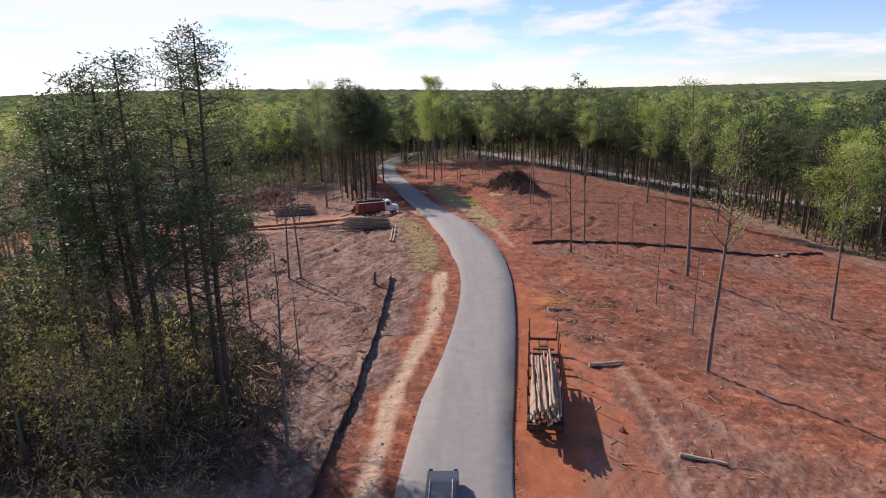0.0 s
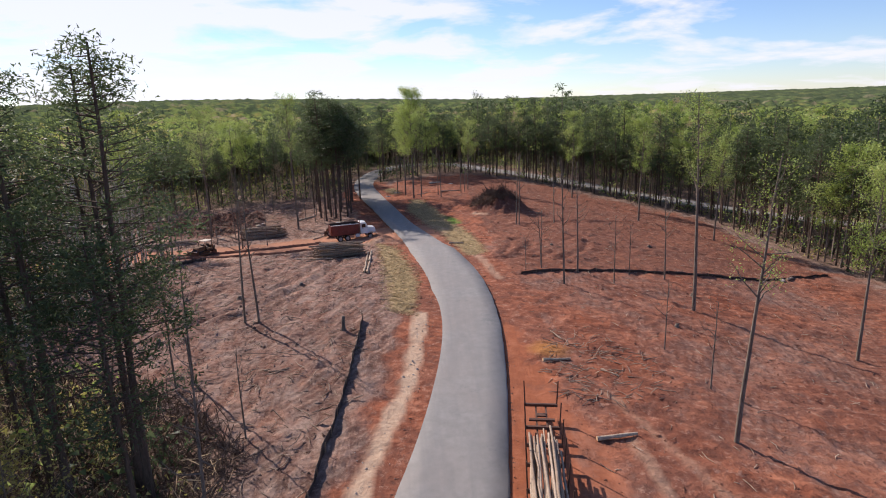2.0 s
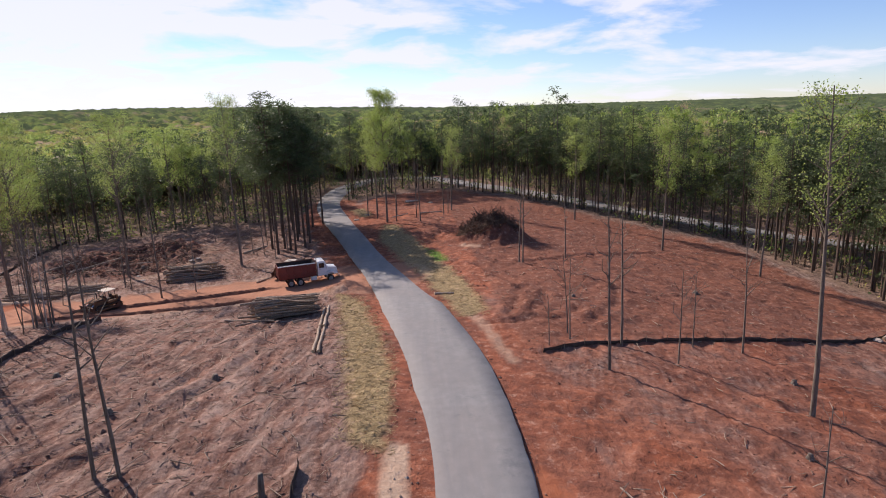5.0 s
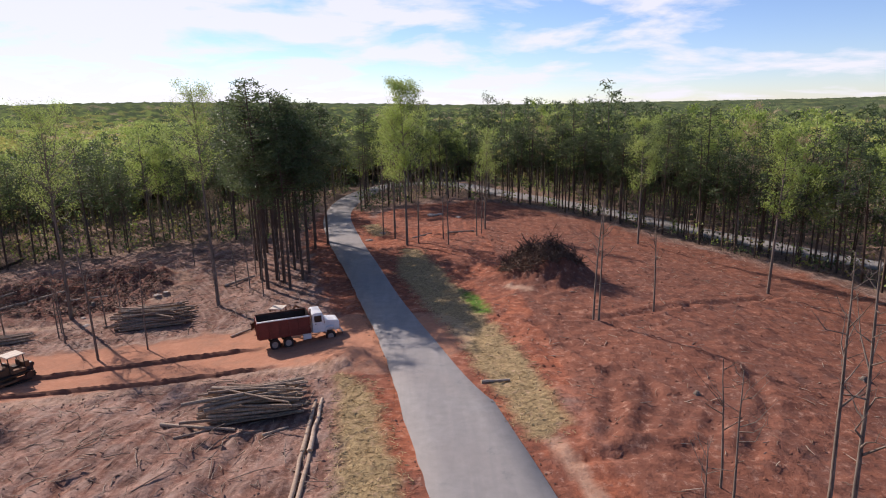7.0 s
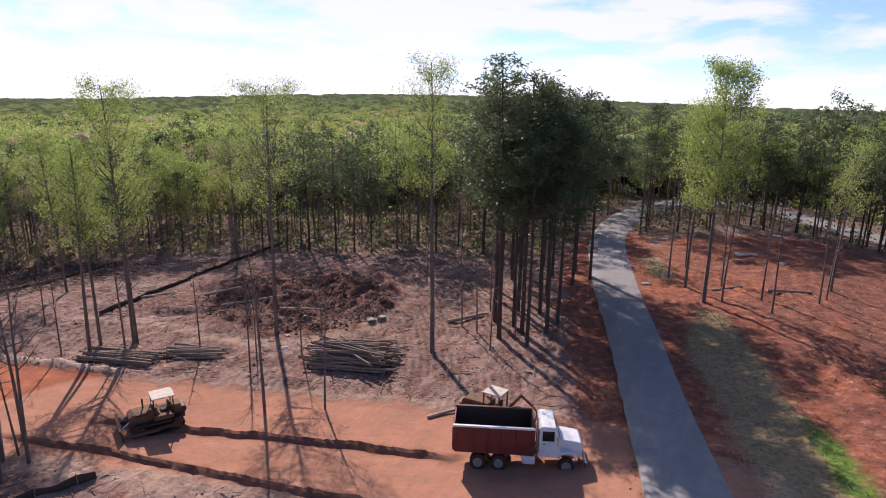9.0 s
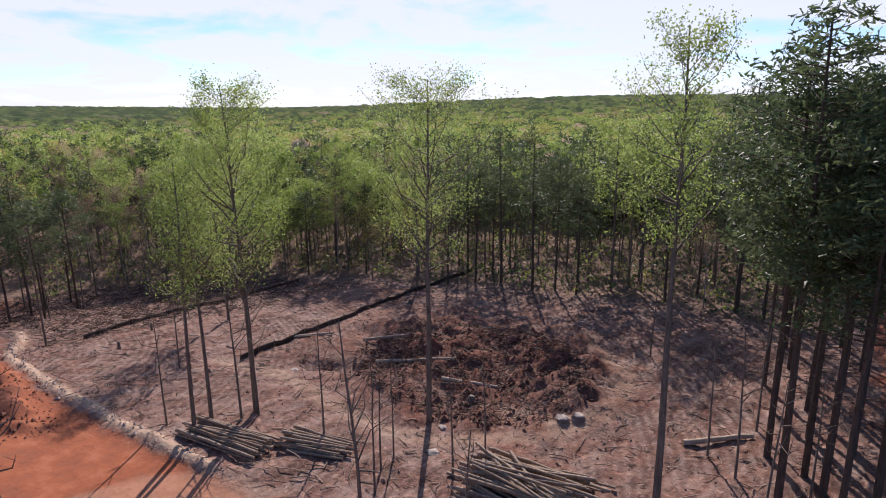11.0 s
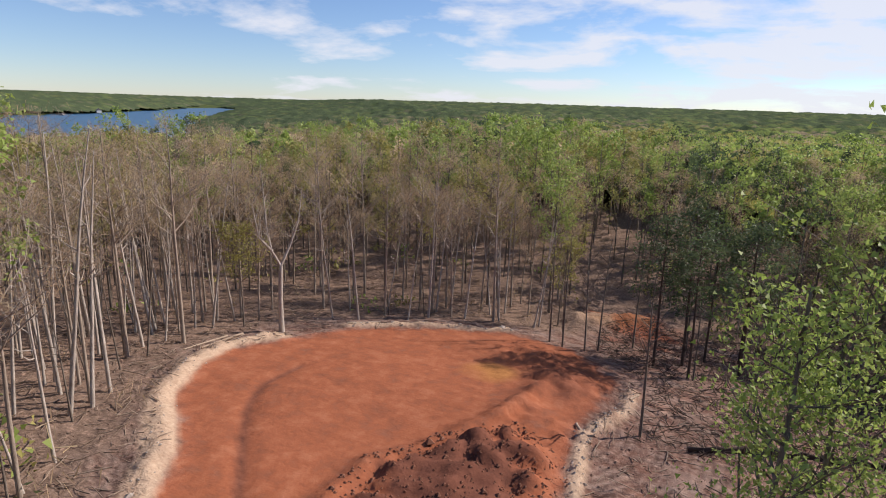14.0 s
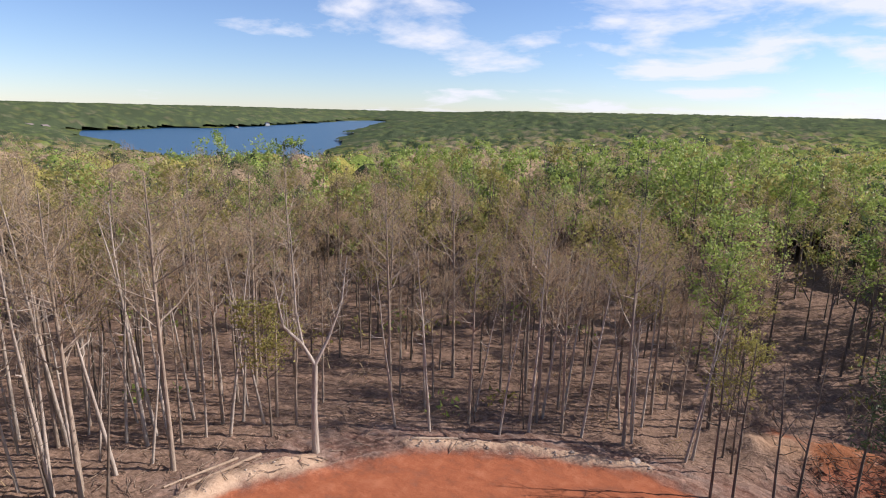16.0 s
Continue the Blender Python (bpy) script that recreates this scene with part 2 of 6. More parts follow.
def tube(points, radii, sides=6, cap=False):
    """A tapering limb through points."""
    p = np.asarray(points, float)
    n = len(p)
    d = np.empty_like(p)
    d[0], d[-1] = p[1] - p[0], p[-1] - p[-2]
    d[1:-1] = p[2:] - p[:-2]
    d /= np.sqrt((d * d).sum(1))[:, None] + 1e-9
    rx, ry, rz = 0.31, 0.95, 0.05
    u = np.stack([d[:, 1] * rz - d[:, 2] * ry, d[:, 2] * rx - d[:, 0] * rz, d[:, 0] * ry - d[:, 1] * rx], 1)
    u /= np.sqrt((u * u).sum(1))[:, None] + 1e-9
    w = np.stack([d[:, 1] * u[:, 2] - d[:, 2] * u[:, 1], d[:, 2] * u[:, 0] - d[:, 0] * u[:, 2], d[:, 0] * u[:, 1] - d[:, 1] * u[:, 0]], 1)
    a = 2 * math.pi * np.arange(sides) / sides
    r = np.asarray(radii, float)[:, None, None]
    v = (p[:, None] + r * (np.cos(a)[None, :, None] * u[:, None] + np.sin(a)[None, :, None] * w[:, None])).reshape(-1, 3)
    key = (n, sides, cap)
    if key not in TUBE_FACES:
        f = [(i * sides + k, i * sides + (k + 1) % sides, (i + 1) * sides + (k + 1) % sides, (i + 1) * sides + k) for i in range(n - 1) for k in range(sides)]
        if cap:
            f.append(tuple(range(sides))[::-1])
            f.append(tuple(range((n - 1) * sides, n * sides)))
        TUBE_FACES[key] = f
    return v, TUBE_FACES[key]


def leaf_quads(centres, length, width, rng, droop=0.0, tilt=1.0):
    """A pointed leaf, tuft or twig end at each centre, turned at random."""
    n = len(centres)
    d = rng.normal(size=(n, 3))
    d[:, 2] = d[:, 2] * tilt - droop
    d /= np.linalg.norm(d, axis=1, keepdims=True)
    s = np.cross(d, rng.normal(size=(n, 3)))
    s /= np.linalg.norm(s, axis=1, keepdims=True)
    ln = (length * rng.uniform(0.6, 1.3, n))[:, None]
    wd = (width * rng.uniform(0.6, 1.3, n))[:, None]
    v = np.stack([centres - d * ln / 2 + s * wd / 2, centres - d * ln / 2 - s * wd / 2, centres + d * ln / 2], 1).reshape(-1, 3)
    return v, [(3 * i, 3 * i + 1, 3 * i + 2) for i in range(n)]


def trunk_line(h, lean, rng, n=7):
    t = np.linspace(0, 1, n)
    a = rng.uniform(0, 6.28)
    wob = np.cumsum(rng.normal(0, 0.012 * h, (n, 2)), 0) * 0.35
    p = np.stack([lean * h * t ** 1.3 * math.cos(a) + wob[:, 0] * t, lean * h * t ** 1.3 * math.sin(a) + wob[:, 1] * t, h * t], 1)
    p[0, 2] = -0.6
    return p


def on_line(p, t):
    k = t * (len(p) - 1)
    i = min(int(k), len(p) - 2)
    return p[i] + (p[i + 1] - p[i]) * (k - i)


def pine_shape(h, rng, clumps, tufts, size, sides=6, bare=0.58, spread=3.4, thin=0.15, puff=0.55):
    """Tall loblolly pine: a bare mast and a ragged crown of needle clumps on level limbs."""
    wood, green = Soup(), Soup()
    p = trunk_line(h, 0.02, rng) if sides > 3 else trunk_line(h, 0.02, rng, 3)
    wood.add(*tube(p, [0.0095 * h * (1 - 0.85 * t) + 0.02 for t in np.linspace(0, 1, len(p))], sides))
    for k in range(clumps):
        t = bare + (1 - bare) * (k + rng.uniform(0, 1)) / clumps
        root = on_line(p, min(t, 0.995))
        s = (t - bare) / (1 - bare)
        reach = spread * (0.35 + 0.85 * math.sin(math.pi * min(1, 0.18 + s * 0.86))) * rng.uniform(0.45, 1.15)
        a = rng.uniform(0, 6.28)
        tip = root + np.array((math.cos(a) * reach, math.sin(a) * reach, reach * rng.uniform(0.0, 0.45)))
        if sides > 3:
            wood.add(*tube([root, (root + tip) / 2 - (0, 0, 0.1), tip], [0.05, 0.035, 0.015], 3))
        c = tip + rng.normal(0, 1, (tufts, 3)) * np.array((1.0, 1.0, 0.6)) * puff * (1.0 + 0.2 * size)
        green.add(*leaf_quads(c, size, size * thin, rng, 0.0, 0.7))
    for k in range(int(clumps * 0.25) if sides > 3 else 0):           # dead stubs below the crown
        t = rng.uniform(0.25, bare)
        root, a = on_line(p, t), rng.uniform(0, 6.28)
        wood.add(*tube([root, root + np.array((math.cos(a), math.sin(a), rng.uniform(-0.2, 0.3))) * rng.uniform(0.5, 1.8)], [0.03, 0.008], 3))
    return wood, green


def broad_shape(h, rng, limbs, leaves, size, sides=6, bare=0.42, spread=3.2, twigs=4, width=0.8, vase=0.0, rise=1.0, loose=0.38):
    """Broadleaf tree: a straight stem, rising limbs with twigs, and loose leaves towards their ends."""
    wood, green = Soup(), Soup()
    p = trunk_line(h, 0.03, rng) if sides > 3 else trunk_line(h, 0.03, rng, 3)
    wood.add(*tube(p, [0.0085 * h * (1 - 0.9 * t) + 0.018 for t in np.linspace(0, 1, len(p))], sides))
    ends = []
    for k in range(limbs):
        t = bare + (0.98 - bare) * (k + rng.uniform(0, 1)) / limbs
        root, a = on_line(p, t), rng.uniform(0, 6.28)
        s = (t - bare) / (1 - bare)
        reach = spread * (0.5 + 0.6 * math.sin(math.pi * min(1, 0.25 + 0.75 * s))) * rng.uniform(0.6, 1.2)
        reach *= 1 + vase * (s - 0.45)
        tip = root + np.array((math.cos(a) * reach, math.sin(a) * reach, reach * rise * rng.uniform(0.5, 1.3)))
        tip[2] = min(tip[2], h + rng.uniform(-0.6, 0.5))
        midp = (root + tip) / 2 + rng.normal(0, 0.2, 3) - (0, 0, 0.12 * reach)
        r0 = 0.012 * h * (1 - t) * 0.5 + 0.018
        wood.add(*(tube([root, midp, tip], [r0, r0 * 0.65, 0.01], 3) if sides > 3 else tube([root, tip], [r0 * 1.2, 0.02], 3)))
        for _ in range(twigs):
            u = rng.uniform(0.3, 1.0)
            q = midp + (tip - midp) * (2 * u - 1) if u > 0.5 else root + (midp - root) * 2 * u
            e = q + rng.normal(0, 1, 3) * (0.22, 0.22, 0.1) * reach + np.array((0, 0, 0.30 * reach))
            e[2] = min(e[2], h + 0.6)
            if sides > 3:
                wood.add(*tube([q, e], [0.014, 0.005], 3))
            ends.append((q, e))
        ends.append((midp, tip))
    if leaves:
        q, e = np.array([x[0] for x in ends]), np.array([x[1] for x in ends])
        k = rng.integers(0, len(ends), leaves)
        u = rng.uniform(0.2, 1.06, leaves)[:, None]
        c = q[k] + (e[k] - q[k]) * u + rng.normal(0, loose, (leaves, 3))
        green.add(*leaf_quads(c, size, size * width, rng))
    return wood, green


def grow(name, shape, bark_m, leaf_m, label, group):
    """A tree as a thing with trunk and crown, kept as the pattern for its copies."""
    wood, green = shape
    root = new(name)
    mesh_ob("trunk", *wood.arrays(), bark_m, root)
    if green.n:
        mesh_ob("crown", *green.arrays(), leaf_m, root, False)
    return tagged(root, label, "tree", group)


def scattered(spacing, x0, x1, y0, y1, rng):
    gx, gy = np.meshgrid(np.arange(x0, x1, spacing), np.arange(y0, y1, spacing))
    return gx.ravel() + rng.uniform(-0.48, 0.48, gx.size) * spacing, gy.ravel() + rng.uniform(-0.48, 0.48, gx.size) * spacing


def wood_kind(x, y, rng):
    """Which tree grows where: pine in the north and east, bare oak and hickory in the west; kinds keep together in groves."""
    u = rng.uniform() * 0.6 + 0.4 * (0.5 + 0.9 * noise.noise((x * 0.035, y * 0.035, 2.0)))
    if x > -25 and y > 120 or x > 40:
        return "pine" if u < 0.60 else "spring" if u < 0.80 else "bare"
    if x > -60 and y < 95:
        return "pine" if u < 0.58 else "bare"
    if x < -95 and 110 < y < 150:
        return "pine" if u < 0.3 else "bare" if u < 0.6 else "spring"
    if y > 150 and x > -78:
        return "pine" if u < 0.66 else "spring" if u < 0.84 else "bare"
    if y > 116:
        return "spring" if u < 0.46 else "pine" if u < 0.68 else "olive" if u < 0.80 else "bare"
    if x < -150 and y > 40:
        return "bare" if u < 0.42 else "spring" if u < 0.66 else "olive" if u < 0.86 else "pine"
    return "bare" if u < 0.55 else "olive" if u < 0.70 else "spring" if u < 0.80 else "pine" if u > 0.90 else "bare"


# ------------------------------------------------------------------ ground
GRID = {}


def ground_sheet():
    """One sheet from the clearing to the horizon, fine where the camera passes."""
    def axis(a, b, step, grow_by, end):
        mid = np.arange(a, b, step)
        out, s, lo, hi = list(mid), step, a, b
        low, high = [], []
        while hi < end:
            s *= grow_by
            high.append(hi)
            hi += s
            lo -= s
            low.append(lo)
        return np.array(low[::-1] + out + high)
    xs, ys = axis(-126, 68, 0.44, 1.13, 4300), axis(24, 178, 0.44, 1.13, 4300)
    x, y = np.meshgrid(xs, ys)
    z = relief(x, y)
    rng = np.random.default_rng(3)
    n1, n2, n3 = (np.array([noise.noise((a * s, b * s, k)) for a, b in zip(x.ravel(), y.ravel())]).reshape(x.shape) for s, k in ((0.09, 1), (0.33, 5), (0.8, 9)))
    road = along(ROAD, x, y)
    open_land = inside(CLEARING, x, y)
    cul = np.maximum(inside(CUL, x, y), 7.5 - along(GRADED, x, y) + n2 * 1.0)
    near = np.clip(1 - (np.hypot(x + 20, y - 105) - 140) / 60, 0, 1)
    off = np.clip((road - 3.6) / 2.0, 0, 1)
    smooth_red = np.maximum(np.clip(cul / 2, 0, 1), np.clip(inside(SHOULDER, x, y) / 1.2 + n2, 0, 1))
    z = z + near * off * (0.18 * n2 + 0.12 * n3 + 0.05 * rng.normal(size=x.shape)) * (1 - 0.9 * smooth_red) + near * off * 0.25 * n1
    for poly in ARCS:
        d = along(poly, x, y)
        z = z - 0.17 * np.exp(-(d / 0.45) ** 2) + 0.15 * np.exp(-((d - 1.1) / 0.5) ** 2) * (1 + 0.6 * n2)
    west_lot = np.clip(open_land / 3, 0, 1) * np.clip((road - 9) / 3, 0, 1) * (x < along_x(y)) * np.clip((104 - y) / 4, 0, 1) * (1 - smooth_red) * np.clip(0.8 + 1.6 * n1, 0, 1)
    east_lot = np.clip(open_land / 3, 0, 1) * np.clip((road - 9) / 3, 0, 1) * (x > along_x(y)) * np.clip(0.35 + 1.8 * n1, 0, 1) * (y < 200)
    furrow_w = np.sin(np.hypot(x + 84, y - 104) * 2 * math.pi / 2.1 + 0.5 * n2 + 1.6 * n1)
    furrow_e = np.sin(np.hypot(x - 52, y - 168) * 2 * math.pi / 2.4 + 0.6 * n2 + 2.2 * n1)
    z = z + near * (0.07 * west_lot * furrow_w + 0.06 * east_lot * furrow_e)
    z = z - 0.18 * np.exp(-(along(SEAM, x, y) / 0.6) ** 2)
    for poly, width, high in RIDGES:
        z = z + high * np.exp(-(along(poly, x, y) / width) ** 2) * (1 + 0.4 * n2 + 0.3 * n3)
    for cx, cy, r, h in MOUNDS:
        lump = np.exp(-((x - cx) ** 2 + (y - cy) ** 2) / (r * r))
        z = z + off * (h * lump * (1 + 0.6 * n2 + 0.7 * n3) + 0.22 * np.minimum(lump, 0.6) * rng.normal(size=x.shape) * min(1, h))
    heap = np.clip(inside(TURNED, x, y) / 0.8 + 0.5 * n3, 0, 1)
    z = z + heap * (0.8 + 0.5 * n2 + 0.5 * n3) * np.clip((112.5 - y) / 8, 0.1, 1)
    GRID["x"], GRID["y"], GRID["z"] = xs, ys, z
    # soils
    east = np.clip((x - along_x(y)) / 3 + 0.5 + 0.4 * n2, 0, 1)
    red = np.where(east > 0.5, 0.95, 0.17) * np.clip(open_land / 4 + n2, 0, 1)
    beyond = np.clip((y - np.interp(x, (12, 43, 67), (83, 89, 101))) / 2, 0, 1) * (x > 11)
    red = np.where((east > 0.5) & (road > 8) & (beyond < 0.5) & (y < 100), red * (0.80 + 0.45 * n1 + 0.25 * n2), red)
    red = np.maximum(red, np.clip(cul * 0.9 + n3 * 0.8, 0, 1))
    red = np.maximum(red, np.clip((8.0 - road) / 1.5 + n2 * 1.2, 0, 1) * (road < 10) * np.clip(open_land / 3 + 1, 0, 1))
    red = np.where((y > 120) & (x < -12) & (cul < 0) & (road > 9), np.minimum(red, 0.22 + 0.3 * n1), red)
    red = np.maximum(red, np.clip(1.3 - np.hypot(x + 121, y - 112) / 7 + n2, 0, 1))
    straw = np.zeros(x.shape)
    for strip in (STRAW_EAST, STRAW_WEST, STRAW_NORTH):
        straw = np.maximum(straw, np.clip(inside(strip, x, y) / 0.8 + n3 * 0.8 + n2 * 0.6, 0, 1))
    pale = np.zeros(x.shape)
    for line, half, much in PALE:
        pale = np.maximum(pale, much * np.clip((half + 0.35 * n2 + 0.12 * n3 - along(line, x, y)) / 0.4, 0, 1))
    litter = np.clip(-open_land / 3 + 0.3 + n2, 0, 1) * (1 - red)
    grass = np.clip(inside(GRASS, x, y) / 0.7 + n3 * 0.8, 0, 1)
    canopy = np.clip((np.hypot(x + 20, y - 100) - 260) / 150, 0, 1)
    dark = np.clip(1.3 - np.hypot((x + 50.5) / 15.5, (y - 141.5) / 12) + 0.7 * n2 + 0.5 * n3, 0, 1)
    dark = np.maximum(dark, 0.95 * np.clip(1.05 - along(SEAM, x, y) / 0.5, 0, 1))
    # arc hollows and furrow troughs toned darker than the soil beside them
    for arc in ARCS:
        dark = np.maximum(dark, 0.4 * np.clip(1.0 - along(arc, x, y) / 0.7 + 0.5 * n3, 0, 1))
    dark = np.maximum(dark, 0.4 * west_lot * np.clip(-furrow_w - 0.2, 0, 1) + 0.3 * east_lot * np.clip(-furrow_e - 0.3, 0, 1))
    # dark band along each rut ridge: the ridge's shade put into the soil colour
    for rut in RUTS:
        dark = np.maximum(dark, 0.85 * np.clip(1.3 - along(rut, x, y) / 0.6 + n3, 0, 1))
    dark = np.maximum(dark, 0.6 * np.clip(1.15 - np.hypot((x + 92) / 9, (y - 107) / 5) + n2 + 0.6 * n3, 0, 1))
    dark = np.maximum(dark, np.clip(inside(TURNED, x, y) / 1.5 + n2 + n3, 0, 1) * 0.95)
    dark = np.maximum(dark, np.clip(1.2 - np.hypot(x - 15, y - 133) / 7 + n2, 0, 1) * 0.7)
    ochre = np.clip(1.2 - np.hypot(x + 91, y - 101) / 2.6 + n2, 0, 1)
    ochre = np.maximum(ochre, np.clip(1.2 - np.hypot((x - 11.5) / 2.0, (y - 57.5) / 2.0) + n2, 0, 1))
    # strip along the low bank beyond the circle, tinted a brighter ochre
    ochre = np.maximum(ochre, 0.3 * np.clip(1.3 - along([(-119.5, 107), (-123.5, 112)], x, y) / 2.4 + 0.6 * n2, 0, 1))
    ny, nx = x.shape
    v = np.stack([x, y, z], -1).reshape(-1, 3)
    i = (np.arange(ny - 1)[:, None] * nx + np.arange(nx - 1)[None]).ravel()
    f = np.stack([i, i + 1, i + 1 + nx, i + nx], 1)
    me = bpy.data.meshes.new("ground")
    me.from_pydata(v, [], f)
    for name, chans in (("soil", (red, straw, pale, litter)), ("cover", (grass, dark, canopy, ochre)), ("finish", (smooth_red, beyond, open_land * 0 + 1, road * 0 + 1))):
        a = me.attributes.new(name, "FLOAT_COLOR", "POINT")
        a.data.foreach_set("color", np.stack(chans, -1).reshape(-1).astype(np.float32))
    me.shade_smooth()
    return me


def along_x(y):
    """Where the road runs at y."""
    p = np.array(ROAD[:28])
    return np.interp(y, p[:, 1], p[:, 0]) - 1.0


CURB_SOUTH = [(-54, 94.5), (-58.2, 92.0), (-65.8, 87.0), (-71.8, 81.0), (-77.5, 78.3), (-83.5, 77.4), (-88.7, 79.4)]
CURB_WEST = [(-95.9, 82.2), (-102.0, 88.8), (-104, 93.5), (-107.2, 97.9)]
CURB_NORTH = [(-94.5, 113), (-89.1, 112.9), (-82.1, 110.4), (-76.1, 110.8), (-68.6, 111.6), (-58.0, 113.9), (-50.9, 115.6)]
GUTTER_WEST = [(-0.6, 67), (-0.9, 60), (-1.6, 50.5), (-3.0, 45), (-4.2, 38.9), (-4.8, 31), (-5.4, 20)]
GUTTER_EAST = [(14.3, 43), (14.8, 36), (14.2, 30), (13, 20)]
PALE = [([(-4, 113.2), (-14, 116.2), (-28, 114.6), (-44, 109.5)], 8.6, 0.29), (GUTTER_WEST, 0.85, 0.95), (GUTTER_EAST, 0.5, 0.45), (CURB_SOUTH, 1.25, 1.0), (CURB_WEST, 0.8, 0.95), (CURB_NORTH, 0.7, 0.95), ([(-117.0, 103.0), (-119.8, 106.8)], 2.0, 0.95), ([(-68, 125), (-60.4, 127.8), (-53, 127.4), (-47.4, 128), (-43, 130), (-37, 136), (-34.8, 142), (-37, 147.5), (-43.3, 152), (-52.3, 153.5)], 1.1, 0.42), ([(-61, 134), (-55, 137.5), (-46, 138.5), (-41, 136.5)], 0.8, 0.5), ([(-38, 137), (-36, 140)], 0.7, 0.8), ([(9.5, 80), (7.6, 92)], 0.8, 0.5), ([(10.2, 127.5), (12.2, 125.6)], 0.9, 0.6), ([(14.5, 50), (18, 38), (21, 30)], 0.6, 0.3)]
TRACK = [(5, 241), (12, 232), (20, 215), (34, 201), (47, 188), (59, 171), (75, 153)]
RUTS = [[(-44, 108.6), (-38.6, 110.8), (-31.7, 112.8), (-25.5, 114.4), (-17.5, 115.6)], [(-47, 104.0), (-36, 106.8), (-24, 108.4), (-15, 109.6)]]
ARCS = [[(14.2, 101.8), (13.2, 97.1), (11.8, 93.1), (10.8, 91.7)], [(17.0, 100.0), (16.5, 97.1), (14.4, 93.8), (13.4, 92.8)], [(19.5, 94.2), (17.7, 91.6), (15.6, 90.3)], [(13.9, 115.1), (17.7, 115.3), (25.2, 118.7), (33.9, 123.6), (45.5, 130.2)], [(8.4, 89.4), (11.6, 90.1), (14.9, 90.7)], [(10.7, 114.7), (13.4, 106.0), (15.0, 100.2)], [(24.4, 112.3), (27.6, 104.3), (24.8, 96.4), (19.5, 89.7)], [(-27, 62), (-22, 70), (-17, 84), (-15, 96)], [(-24, 60), (-19, 70), (-14, 84), (-13, 95)], [(-30, 74), (-24, 84), (-21, 96)]]
RIDGES = [(CURB_SOUTH, 0.9, 0.45), (CURB_WEST, 0.5, 0.35), (CURB_NORTH, 0.55, 0.45), ([(-77, 108), (-72, 109.5), (-66, 108)], 1.2, 0.5),
          ([(-64, 101.2), (-66.5, 98.6), (-71, 98.8), (-76.5, 102.5), (-84, 105), (-91, 106)], 0.8, 0.55), 
          ([(-118.2, 104.5), (-121, 108.5), (-124, 113)], 2.2, 1.0), ([(-61.5, 131), (-58.5, 134)], 1.2, -0.9), ([(-66, 141), (-60, 139)], 1.6, -0.8)]
MOUNDS = [(-60, 148, 5, 0.9), (-42, 146, 4.5, 1.4), (-50, 140, 4, 0.8), (-47, 150, 5, 1.1), (-55, 143, 4, 1.0), (-39, 141, 3, 0.9), (-82, 107, 4, 0.5), (-92, 107, 4, 0.7), (-99, 102, 4, 0.6), (-75, 106, 3.5, 0.6), (-8.0, 108.6, 2.6, 0.9), (-52, 134.5, 3, 0.5), (15, 133, 5.0, 2.2), (17.5, 131, 3.5, 1.3)]
STRAW_EAST = [(-3.8, 151.6), (-0.3, 150.4), (4.8, 127), (7.0, 113.5), (8.7, 104.8), (9.6, 94.0), (7.1, 91.4), (5.8, 92.2), (4.0, 101), (2.4, 111.4), (-0.8, 124), (-4.5, 140)]
STRAW_WEST = [(-8.4, 105), (-5.0, 103), (-3.5, 96), (-1.7, 86), (-0.7, 80), (-0.9, 66), (-4.6, 67.8), (-6.0, 85)]
STRAW_NORTH = [(-12.5, 176), (-8.5, 176), (-6, 163), (-9, 163)]
SHOULDER = [(3.0, 10), (13, 10), (13.4, 32), (12.8, 42), (10.8, 52), (8.8, 66), (7.4, 66), (4, 40)]
SEAM = [(-52, 101), (-61.4, 96.3), (-66.5, 92.6), (-70.5, 89.5), (-73.9, 87.3), (-77.3, 86.0), (-82.2, 86.0)]
GRASS = [(3.6, 129), (6.3, 126), (7.2, 118), (4.8, 118.6)]
TURNED = [(-63.5, 101), (-67, 99.5), (-71, 100), (-76, 103), (-79, 106), (-76, 109), (-70, 109.5), (-63, 108.5)]


